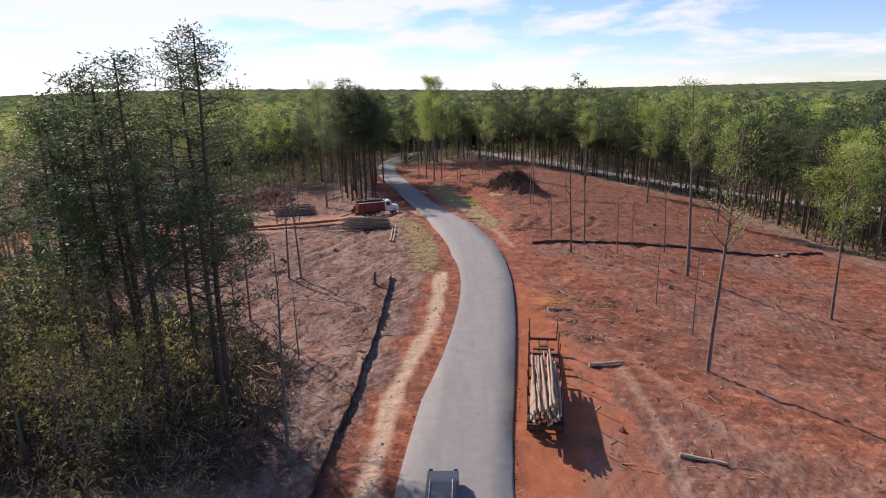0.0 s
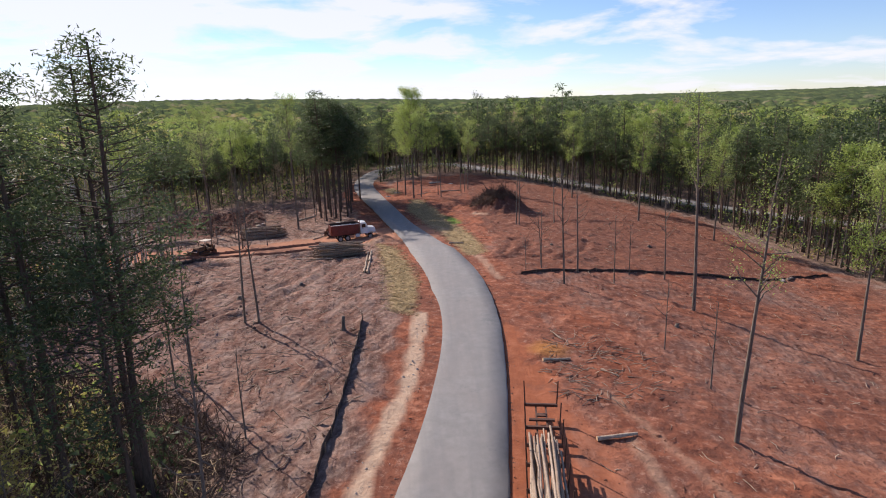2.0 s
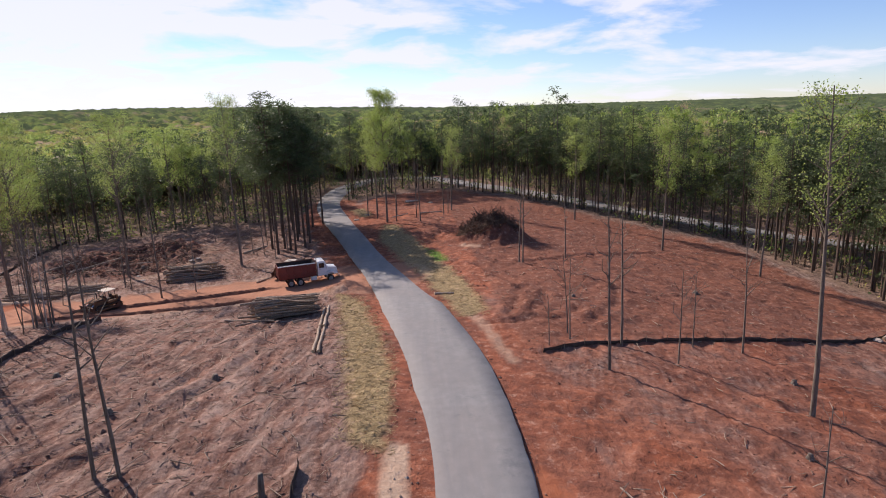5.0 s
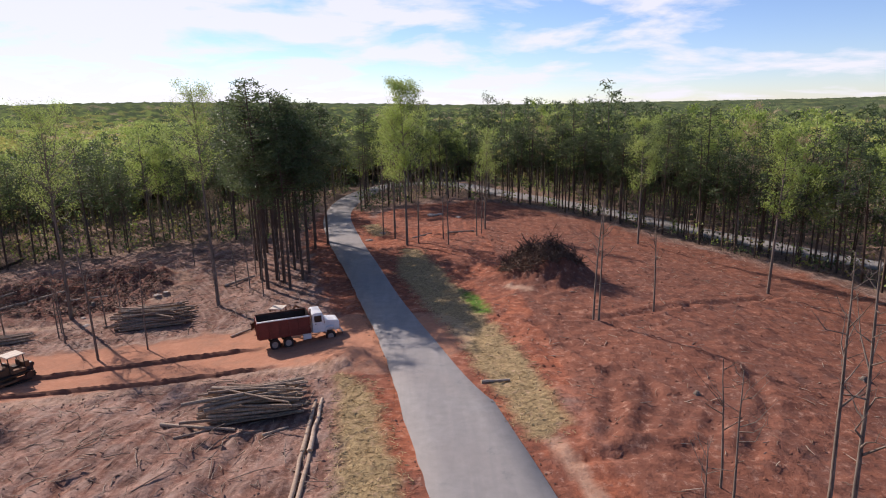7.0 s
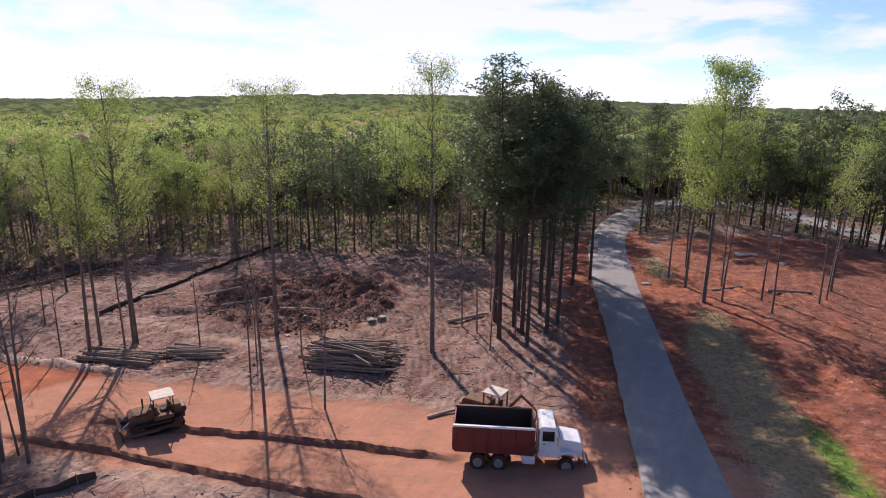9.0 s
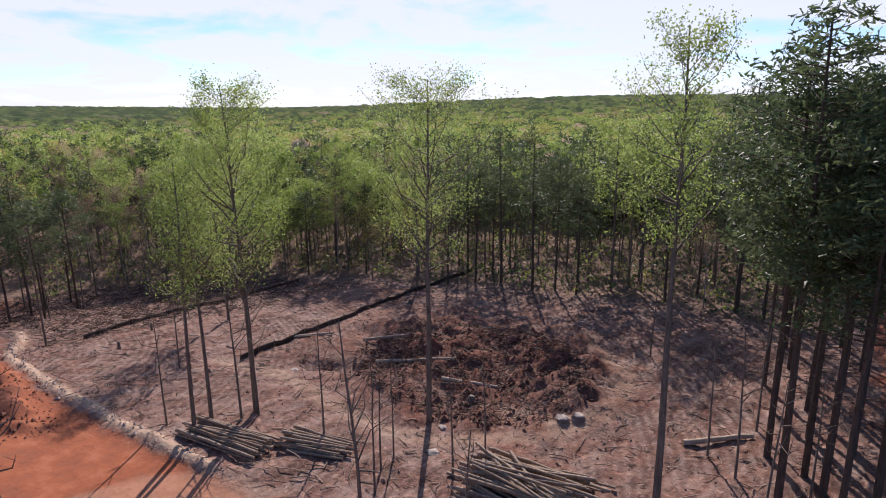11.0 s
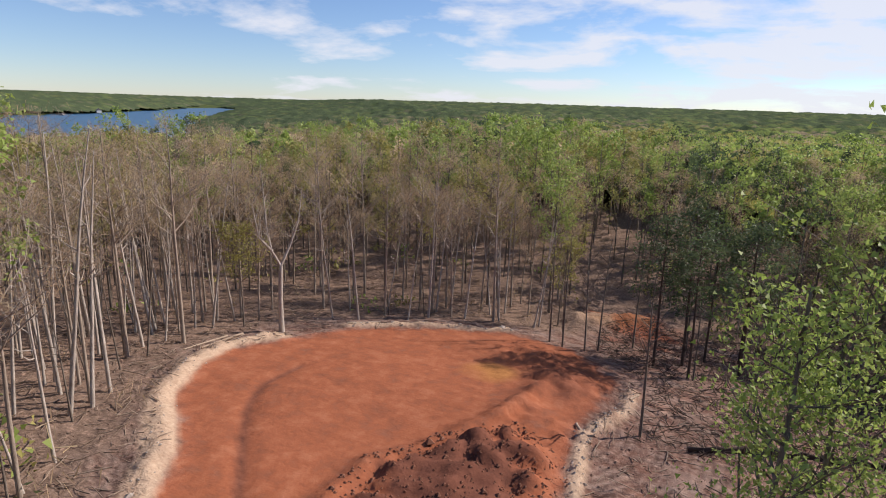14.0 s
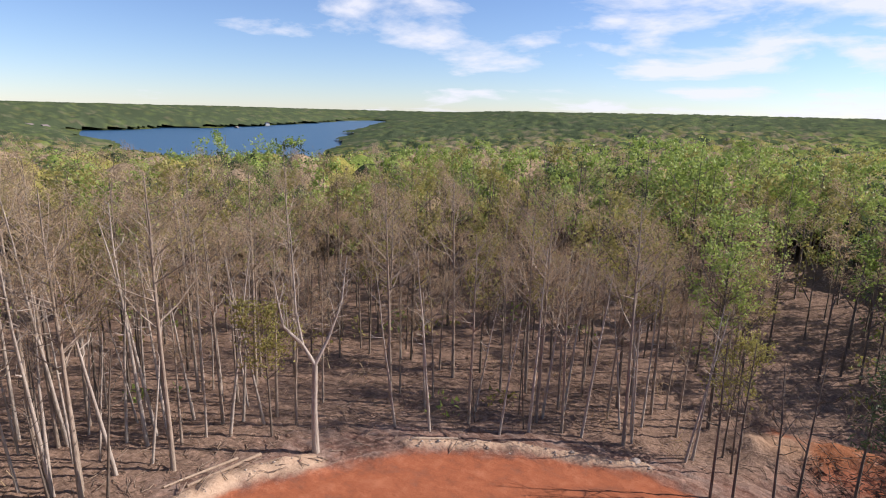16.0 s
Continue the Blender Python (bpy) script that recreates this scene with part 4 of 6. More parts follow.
        if px < -60 and py < 112:
            kind = "bare" if u < 0.75 else "olive" if u < 0.85 else "spring"
        else:
            kind = "bare" if u < 0.34 else "olive" if u < 0.46 else "spring" if u < 0.62 else "pine"
        high, k = rng.uniform(1.2, 5.5) * (0.6 if px < -60 and py < 112 else 1.0), 24
        c = rng.normal(0, 1, (k, 3)) * (0.9, 0.9, 0.0) + (px, py, floor_z(px, py)) + np.stack([np.zeros(k), np.zeros(k), rng.uniform(0.1, 1, k) * high], 1)
        v, f = leaf_quads(c, 1.3 if kind == "bare" else 0.55, 0.07 if kind == "bare" else 0.4, rng, 0.0, 1.3)
        lay(kind, v, f, 0, 0, 0, 1, 0)
    # the dark thicket under the first pines
    thicket = [(-14, 22), (-14.5, 40), (-23, 50.5), (-37, 54), (-46, 42), (-46, 18)]
    x, y = scattered(1.5, -46, -14, 18, 54, rng)
    for px, py, pd in zip(x, y, inside(thicket, x, y)):
        if pd > 0.2 and rng.uniform() < 0.85:
            u = rng.uniform()
            kind = "pine" if u < 0.34 else "olive" if u < 0.62 else "bare"
            c = rng.normal(0, 1, (34, 3)) * (0.75, 0.75, 0.0) + (px, py, floor_z(px, py)) + np.stack([np.zeros(34), np.zeros(34), rng.uniform(0.05, 1, 34) * rng.uniform(0.8, 3.2)], 1)
            v, f = leaf_quads(c, 1.1 if kind == "bare" else 0.34, 0.04 if kind == "bare" else 0.2, rng, 0.0, 1.2)
            lay(kind, v, f, 0, 0, 0, 1, 0)
    # sprays of leaf and twig over the closed canopy
    x, y, z, r, kinds = CANOPY["points"]
    for number, key in enumerate(("pine", "spring", "olive", "bare")):
        k = np.flatnonzero((kinds == number) & (r < 620))
        k = np.repeat(k, 7)
        step = r[k, None] * 0.012
        c = np.stack([x[k], y[k], z[k]], 1) + rng.normal(0, 1, (len(k), 3)) * np.concatenate([step, step, np.full_like(step, 0.45)], 1) + (0, 0, 0.25)
        v, f = leaf_quads(c, 0.7, 0.08 if key == "bare" else 0.46, rng)
        grow_by = np.repeat(np.clip(r[k] / 170, 0.6, 2.2), 3)[:, None]
        mid = np.repeat(c, 3, 0)
        lay(key, mid + (v - mid) * grow_by, f, 0, 0, 0, 1, 0)
    names = {"trunks": ("far_trunks", M_GREY_BARK, "many grey and brown trunks deep in the woods"), "pine": ("far_pines", M_NEEDLES, "dark green pine crowns of the woods beyond"), "spring": ("far_leafing_woods", M_SPRING, "bright green spring crowns of the woods beyond"), "olive": ("far_budding_woods", M_OLIVE, "olive budding crowns of the woods beyond"), "bare": ("far_bare_woods", M_BUDS, "brown leafless crowns of the woods beyond")}
    for key, (vs, fs, _) in thick.items():
        nm, m, label = names[key]
        v = np.concatenate(vs)
        f = np.concatenate(fs)
        ob = mesh_ob(nm, v, f, m, None, key == "trunks")
        tagged(ob, label, "woods", kind="stuff")
    return patterns


PATTERNS = woods()


# ------------------------------------------------------------------ trees standing in the clearing
def lone_tree(name, x, y, shape, bark_m, leaf_m, label, group="", turn=0.0):
    wood, green = shape
    root = new(name)
    root.location = (x, y, floor_z(x, y))
    root.rotation_euler = (0, 0, turn)
    mesh_ob("trunk", *wood.arrays(), bark_m, root)
    if green.n:
        mesh_ob("crown", *green.arrays(), leaf_m, root, False)
    return tagged(root, label, "tree", group)


TR = np.random.default_rng(77)
# the leafy trees that stand over the logged lots
for x, y, h, limbs, leaves, spread, bare, size in (
        (-56.0, 122.2, 25.4, 50, 3700, 3.4, 0.36, 0.27), (-55.5, 117.0, 20.0, 32, 950, 1.6, 0.48, 0.25), (-56.1, 118.6, 19.0, 32, 950, 1.8, 0.5, 0.25),
        (-45.4, 131.4, 26.2, 44, 2900, 4.4, 0.45, 0.25), (-27.3, 132.9, 27.8, 40, 1800, 2.5, 0.55, 0.26),
        (-2.8, 154.3, 26.0, 50, 4200, 3.6, 0.38, 0.36), (31.6, 72.2, 25.0, 26, 650, 2.2, 0.55, 0.30), (44.3, 61.9, 20.0, 34, 1300, 2.4, 0.45, 0.32),
        (52.7, 63.2, 20.0, 34, 1300, 2.4, 0.45, 0.32), (46.3, 132.7, 22.0, 34, 1500, 2.6, 0.45, 0.36), (57.5, 121.1, 20.0, 30, 1100, 2.4, 0.45, 0.34), (38.3, 159.9, 22.0, 34, 1500, 2.6, 0.4, 0.36),
        (22.0, 43.6, 20.5, 22, 240, 2.0, 0.5, 0.26), (-5.0, 160, 22.0, 34, 1700, 2.8, 0.45, 0.36), (11.6, 166.5, 18.0, 30, 900, 2.4, 0.45, 0.34), (-80.5, 132.0, 21.0, 36, 2200, 3.0, 0.4, 0.34), (-75.0, 158.0, 22.0, 36, 2000, 3.2, 0.4, 0.36)):
    lone_tree("poplar_tree", x, y, broad_shape(h, TR, limbs, int(leaves * 3.4), size * 0.56, bare=bare, spread=spread, twigs=6, vase=0.3 if 0.4 < bare < 0.53 and h > 21 else 0.0, rise=1.15, loose=0.34), M_GREY_BARK, M_SPRING, "tall slender poplar with fresh green leaves standing in the clearing", "leafing trees in the clearing")
# the stand of pines beside the road
for x, y, h in ((-22.1, 138.3, 27.5), (-18.8, 137.2, 22), (-19.8, 146, 27), (-17.2, 143.5, 24), (-22.5, 146.5, 26), (-20.5, 152, 25), (-24.0, 154, 25), (-18.5, 157.5, 26), (-22, 161, 25), (-25.5, 149, 24), (-19.5, 164, 25), (-24.5, 166, 24), (-21.5, 141.5, 24), (-16.8, 160.5, 25), (-26.8, 158, 24), (-22.6, 157, 26), (-28.5, 163, 23), (-18.4, 149.6, 25), (-23.6, 150.6, 26), (-27.5, 153.5, 22), (-20.2, 140.2, 26), (-17.6, 140.6, 24.5), (-24.0, 142.6, 25.5)):
    h = h if y < 143 else h - 2.0
    lone_tree("pine_tree", x, y, pine_shape(h, TR, 70, 50, 0.5, bare=0.5, spread=3.9, thin=0.32, puff=0.46), M_PINE_BARK, M_NEEDLES, "tall dark pine in the stand beside the road", "pines of the stand beside the road")
# the pines that rise close by at the start
for x, y, h in ((-16.5, 37.5, 26.2), (-17.6, 38.6, 25.4), (-20.5, 36.5, 25), (-15.2, 33.5, 17), (-27.5, 47, 21), (-23.5, 39.5, 23.5), (-21, 43, 22), (-29, 41, 21), (-32, 45.5, 21), (-30, 34, 22), (-25.5, 43.5, 22)):
    lone_tree("pine_tree", x, y, pine_shape(h, TR, 82, 54, 0.35, bare=0.40, spread=3.2, thin=0.29, puff=0.42), M_PINE_BARK, M_NEEDLES, "tall dark pine at the edge of the cleared lot", "pines beside the first lot")
# dark pines on the rough north-west corner
for x, y, h in ((-113.5, 120, 16), (-116.5, 124, 17), (-109, 117.5, 18), (-106, 114.5, 16), (-104, 118, 15), (-111, 123.5, 17)):
    lone_tree("pine_tree", x, y, pine_shape(h, TR, 46, 40, 0.45, bare=0.45, spread=2.8, thin=0.3, puff=0.45), M_PINE_BARK, M_NEEDLES, "dark bushy pine on the rough corner beyond the turning circle", "pines of the rough corner")
# young trees in first leaf under the pines
for x, y, h in ((-21.5, 27.5, 10), (-24.5, 30.5, 12.5), (-27, 27, 11), (-23, 34.5, 11), (-29.5, 31, 13), (-32.5, 35.5, 12), (-19.5, 30.5, 8), (-26.5, 36, 10), (-35, 40, 12)):
    lone_tree("young_tree", x, y, broad_shape(h, TR, 22, 1100, 0.17, 5, 0.25, 2.6, 5), M_GREY_BARK, M_OLIVE, "young tree with sparse pale opening leaves under the pines", "young trees under the first pines", TR.uniform(0, 6))
# thin bare trees on the lots
for x, y, h in ((17.6, 78.6, 16), (23.1, 59.6, 7), (24.1, 52.0, 8), (24.6, 80.4, 9), (16.2, 86.8, 8), (32.7, 83.9, 12), (20.7, 84.1, 15), (15.9, 84.9, 8), (13.5, 83.4, 5), (28, 84.6, 7), (16.9, 114.7, 13), (17.4, 114.5, 13), (24.8, 118.6, 12), (4.0, 152.4, 13), (-0.9, 155.2, 14), (9.3, 158.9, 13), (-5.3, 170.9, 15), (-0.8, 162.6, 14), (10.4, 161.6, 11), (3.4, 158, 12), (-7.2, 164, 15),
                (-17.5, 65.6, 15), (-18.9, 65.4, 15), (-10.2, 29.9, 14), (-20.6, 51.6, 10), (-19.6, 52.6, 12), (-12.8, 44, 7), (-27.1, 140.4, 9), (-22.0, 135.2, 9), (-24.7, 138.7, 10), (-20.6, 139.2, 8),
                (-34.4, 116.3, 15), (-55.5, 120.7, 12), (-55.4, 122.1, 12), (-58.1, 116.0, 9), (-41.1, 122.3, 9), (-30.5, 119.0, 10), (-43.0, 124.4, 8), (-39.1, 127.5, 8), (-48.5, 123.6, 9), (-38.6, 130.3, 8), (-43.7, 126.2, 7), (-37.8, 154, 8), (-68.4, 121.2, 9), (-25.6, 145.6, 10), (-106.4, 103.1, 13), (-106.3, 104.6, 13), (-85.2, 114.2, 13), (-112, 112, 14), (-116, 118, 13), (-110, 124, 12), (-118, 128, 14), (-104, 118.5, 10), (-113, 134, 12), (-107, 108.5, 13), (-105.5, 107.2, 12), (-101, 132, 9), (-43.2, 102.0, 13), (-44.6, 104.2, 14), (-42.4, 100.6, 12), (-41.6, 102.6, 13), (-40.6, 100.4, 10)):
    lone_tree("thin_tree", x, y, broad_shape(h, TR, max(7, int(h)), 0, 0.2, 5, 0.45, 1.1 + 0.04 * h, 2), M_GREY_BARK, M_BUDS, "thin bare tree standing on the logged ground", "thin bare trees on the lots", TR.uniform(0, 6))
# the forked tree at the turning circle
fork_wood = Soup()
fork_wood.add(*tube([(0, 0, -0.5), (0.05, 0, 3.5), (-0.05, 0.1, 7.0)], [0.32, 0.24, 0.2], 8))
for ends in (((-0.05, 0.1, 7.0), (-1.0, 0.6, 9.0), (-1.7, 1.2, 11.5), (-1.9, 1.6, 15)), ((-0.05, 0.1, 7.0), (0.6, -0.4, 8.6), (0.7, -0.9, 11), (0.5, -1.4, 16.5)), ((0.6, -0.4, 8.6), (1.8, -1.0, 10.2), (2.2, -1.3, 13.5))):
    fork_wood.add(*tube(ends, list(np.linspace(0.16, 0.03, len(ends))), 6))
    for _ in range(12):
        p = on_line(np.array(ends), TR.uniform(0.3, 1))
        fork_wood.add(*tube([p, p + TR.normal(0, 0.7, 3) + (0, 0, 0.9), p + TR.normal(0, 1.0, 3) + (0, 0, 1.9)], [0.035, 0.02, 0.006], 3))
lone_tree("forked_tree", -89.7, 78.5, (fork_wood, Soup()), M_PALE_BARK, M_BUDS, "large leafless forked oak at the turning circle's edge")


def saplings():
    """Thin pale stems crowding the wood's edge."""
    pats = []
    for h in (15, 12, 17, 9):
        pats.append(grow("sapling", broad_shape(h, TR, 8, 0, 0.2, 5, 0.5, 1.1, 2), M_PALE_BARK if h != 9 else M_GREY_BARK, M_BUDS, "thin pale leafless sapling at the wood's edge", "saplings round the turning circle"))
    for outline, spacing in (([(-50, 92), (-58, 89), (-70, 79), (-82, 73), (-92, 74), (-92, 62), (-64, 62), (-52, 74), (-46, 88)], 2.7), ([(-39, 97), (-52, 94), (-49, 101.5), (-41, 105)], 1.9), ([(-36, 56), (-46, 56), (-48, 92), (-39, 92)], 2.1), ([(-94, 80), (-103, 76), (-116, 92), (-112, 106), (-108, 96)], 3.4)):
        px, py = zip(*outline)
        x, y = scattered(spacing, min(px), max(px), min(py), max(py), TR)
        for a, b, d in zip(x, y, inside(outline, x, y)):
            if d > 0.3:
                s = TR.uniform(0.75, 1.15)
                copy_thing(pats[int(TR.integers(4))], pose(a, b, floor_z(a, b), TR.uniform(-8, 8), TR.uniform(-8, 8), TR.uniform(0, 360)) @ Matrix.Diagonal((s, s, s, 1)))
    for k, p in enumerate(pats):
        p.location = (-30 - 3 * k, -70, floor_z(-30 - 3 * k, -70))


saplings()

# ------------------------------------------------------------------ materials of the made things
M_RED_PAINT = plain("maroon_truck_paint", (0.16, 0.025, 0.02), 0.55, 0.0, 0.35, 1.5)
M_WHITE_PAINT = plain("white_truck_paint", (0.78, 0.78, 0.76), 0.35, 0.0, 0.12, 1.2)
M_YELLOW = plain("worn_yellow_paint", (0.17, 0.085, 0.04), 0.85, 0.0, 0.4, 1.8)
M_STEEL = plain("rusty_steel", (0.10, 0.05, 0.035), 0.65, 0.3, 0.4, 4)
M_DARK = plain("dark_greasy_steel", (0.035, 0.032, 0.03), 0.6, 0.2, 0.4, 4)
M_TYRE = plain("dusty_rubber", (0.03, 0.026, 0.024), 0.85, 0.0, 0.4, 5)
M_RIM = plain("pale_wheel_rim", (0.45, 0.43, 0.40), 0.5, 0.4, 0.25, 6)
M_CHROME = plain("dull_chrome", (0.55, 0.55, 0.55), 0.25, 0.9, 0.1, 4)
M_CAR = plain("slate_car_paint", (0.05, 0.065, 0.085), 0.25, 0.3, 0.12, 1)
M_LAMP_RED = plain("red_lamp_lens", (0.35, 0.02, 0.02), 0.3, 0, 0.1, 3)
M_FABRIC = plain("black_silt_fabric", (0.042, 0.032, 0.028), 0.8, 0, 0.5, 2.5, 0.4)
M_STAKE = plain("weathered_stake_wood", (0.30, 0.21, 0.14), 0.9, 0, 0.3, 5, 0.3)
M_PALE_ROOF = plain("dusty_pale_roof", (0.58, 0.50, 0.40), 0.8, 0, 0.2, 3)
M_GLASS, gt, gb = mat("dark_window_glass")
gb.inputs["Base Color"].default_value, gb.inputs["Roughness"].default_value, gb.inputs["Specular IOR Level"].default_value = (0.012, 0.016, 0.02, 1), 0.06, 0.6


def log_material(name, lo, hi):
    m, t, b = mat(name)
    g, g2 = noise_tex(t, 5.0, 6, 0.7), noise_tex(t, 0.9, 4, 0.6)
    info = t.nodes.new("ShaderNodeObjectInfo")
    c = ramp(t, g, [(0.3, lo), (0.7, hi)])
    c = mix(t, math_node(t, "MULTIPLY", g2, 0.5), c, tuple(v * 0.5 for v in lo))
    c = mix(t, math_node(t, "MULTIPLY", info.outputs["Random"], 0.5), c, (0.16, 0.095, 0.06))
    t.links.new(c, b.inputs["Base Color"])
    bump(t, b, g, 0.7, 0.03)
    return m


M_LOG = log_material("stripped_pine_log", (0.32, 0.23, 0.16), (0.74, 0.60, 0.46))
# darker copy of the log material for the piles, deepening their shaded fronts
M_PILE_LOG = log_material("barky_pine_log", (0.17, 0.12, 0.085), (0.62, 0.48, 0.35))
M_LOG_END = plain("fresh_cut_wood", (0.62, 0.42, 0.24), 0.85, 0, 0.2, 6)
M_BRUSH = log_material("dark_brush", (0.045, 0.03, 0.024), (0.19, 0.13, 0.095))
M_STICK = log_material("dead_sticks", (0.17, 0.12, 0.09), (0.50, 0.39, 0.30))


# ------------------------------------------------------------------ building blocks
def block(bm, lo, hi, chamfer=0.0):
    """A box between two corners, its edges rounded off."""
    made = bmesh.ops.create_cube(bm, size=1.0)["verts"]
    for v in made:
        v.co = [lo[k] + (v.co[k] + 0.5) * (hi[k] - lo[k]) for k in range(3)]
    if chamfer:
        edges = list({e for v in made for e in v.link_edges})
        bmesh.ops.bevel(bm, geom=edges, offset=chamfer, segments=2, affect="EDGES", profile=0.6)
    return made


def rod(bm, a, b, r, sides=10, r2=None):
    v, f = tube([a, b], [r, r if r2 is None else r2], sides, True)
    vs = [bm.verts.new(p) for p in v]
    for q in f:
        bm.faces.new([vs[i] for i in q])


def prism(bm, outline, x0, x1, chamfer=0.0):
    """A side view, given as (y, z) points, drawn out across x."""
    a = [bm.verts.new((x0, y, z)) for y, z in outline]
    b = [bm.verts.new((x1, y, z)) for y, z in outline]
    n = len(outline)
    bm.faces.new(a)
    bm.faces.new(b[::-1])
    for k in range(n):
        bm.faces.new((a[k], b[k], b[(k + 1) % n], a[(k + 1) % n]))
    bmesh.ops.recalc_face_normals(bm, faces=bm.faces[:])
    if chamfer:
        bmesh.ops.bevel(bm, geom=bm.edges[:], offset=chamfer, segments=2, affect="EDGES", profile=0.6)


def thing(name, x, y, heading, label, category, z=None, group=""):
    """An empty on the ground; its local +y points along the heading (degrees left of +y)."""
    ob = new(name)
    ob.matrix_world = pose(x, y, floor_z(x, y) if z is None else z, 0, 0, heading)
    return tagged(ob, label, category, group)


def wheel(parent, x, y, r, width, name="wheel"):
    bm = bmesh.new()
    prof = [(0.60 * r, -0.42), (0.93 * r, -0.5), (r, -0.36), (r, 0.36), (0.93 * r, 0.5), (0.60 * r, 0.42)]
    seg = 22
    ring = [[bm.verts.new((x + w * width, y + rr * math.cos(2 * math.pi * k / seg), r + rr * math.sin(2 * math.pi * k / seg))) for k in range(seg)] for rr, w in prof]
    for i in range(len(ring)):
        for k in range(seg):
            bm.faces.new((ring[i][k], ring[i][(k + 1) % seg], ring[(i + 1) % len(ring)][(k + 1) % seg], ring[(i + 1) % len(ring)][k]))
    bmesh.ops.recalc_face_normals(bm, faces=bm.faces[:])
    tyre = part(name, bm, M_TYRE, parent, "", True)
    bm = bmesh.new()
    rod(bm, (x - 0.33 * width, y, r), (x + 0.33 * width, y, r), 0.60 * r, 18)
    rod(bm, (x - 0.40 * width, y, r), (x + 0.40 * width, y, r), 0.22 * r, 12)
    part("rim", bm, M_RIM, tyre, "pale steel rim")
    return tyre


def log_between(a, b, r, rng, group, label="long stripped pine log with a pale cut end", taper=0.72, name="log", wood=None):
    """One felled log as a thing, with its sawn ends as parts."""
    a, b = np.array(a, float), np.array(b, float)
    n = 6
    t = np.linspace(0, 1, n)[:, None]
    p = a + (b - a) * t
    p[1:-1] += rng.normal(0, 0.03, (n - 2, 3)) * np.linalg.norm(b - a) / 8
    rad = [r * (1 - (1 - taper) * k) * rng.uniform(0.93, 1.06) for k in np.linspace(0, 1, n)]
    v, f = tube(p - a, rad, 9)
    ob = mesh_ob(name, np.array(v), f, wood or M_LOG)
    ob.location = a
    for k, (q, s) in enumerate(((0, 1), (n - 1, -1))):
        ring = [np.array(v[q * 9 + i]) for i in range(9)]
        c = sum(ring) / 9
        mesh_ob("cut_end", np.array(ring + [c]), [(i, (i + 1) % 9, 9) for i in range(9)], M_LOG_END, ob, False)
    return tagged(ob, label, "log", group)


LR = np.random.default_rng(5)


def stacked(cx, cy, heading, length, layers, r, group, jitter=0.5, twist=1.0, lean=0.0, label="long brown pine log with a pale cut end"):
    """Logs laid side by side in layers. heading: degrees of the logs' length from +x."""
    a = radians(heading)
    d, s = np.array((math.cos(a), math.sin(a))), np.array((-math.sin(a), math.cos(a)))
    for k, count in enumerate(layers):
        for i in range(count):
            off = (i - (count - 1) / 2 - lean * (layers[0] - count) / 2) * 2.08 * r + LR.normal(0, 0.03) * twist
            ln = length * LR.uniform(0.8, 1.08)
            sh = LR.normal(0, jitter)
            tw = LR.normal(0, 0.018 + 0.02 * k) * twist
            dd = d * math.cos(tw) + s * math.sin(tw)
            rr = r * LR.uniform(0.5, 1.0)
            p0 = np.array((cx, cy)) + s * off - dd * (ln / 2 - sh)
            p1 = np.array((cx, cy)) + s * off + dd * (ln / 2 + sh)
            up = r + k * 1.75 * r
            log_between((*p0, floor_z(*p0) + up), (*p1, floor_z(*p1) + up * (0.96 if twist < 2 else LR.uniform(0.8, 1.15))), rr, LR, group, label, wood=M_PILE_LOG)


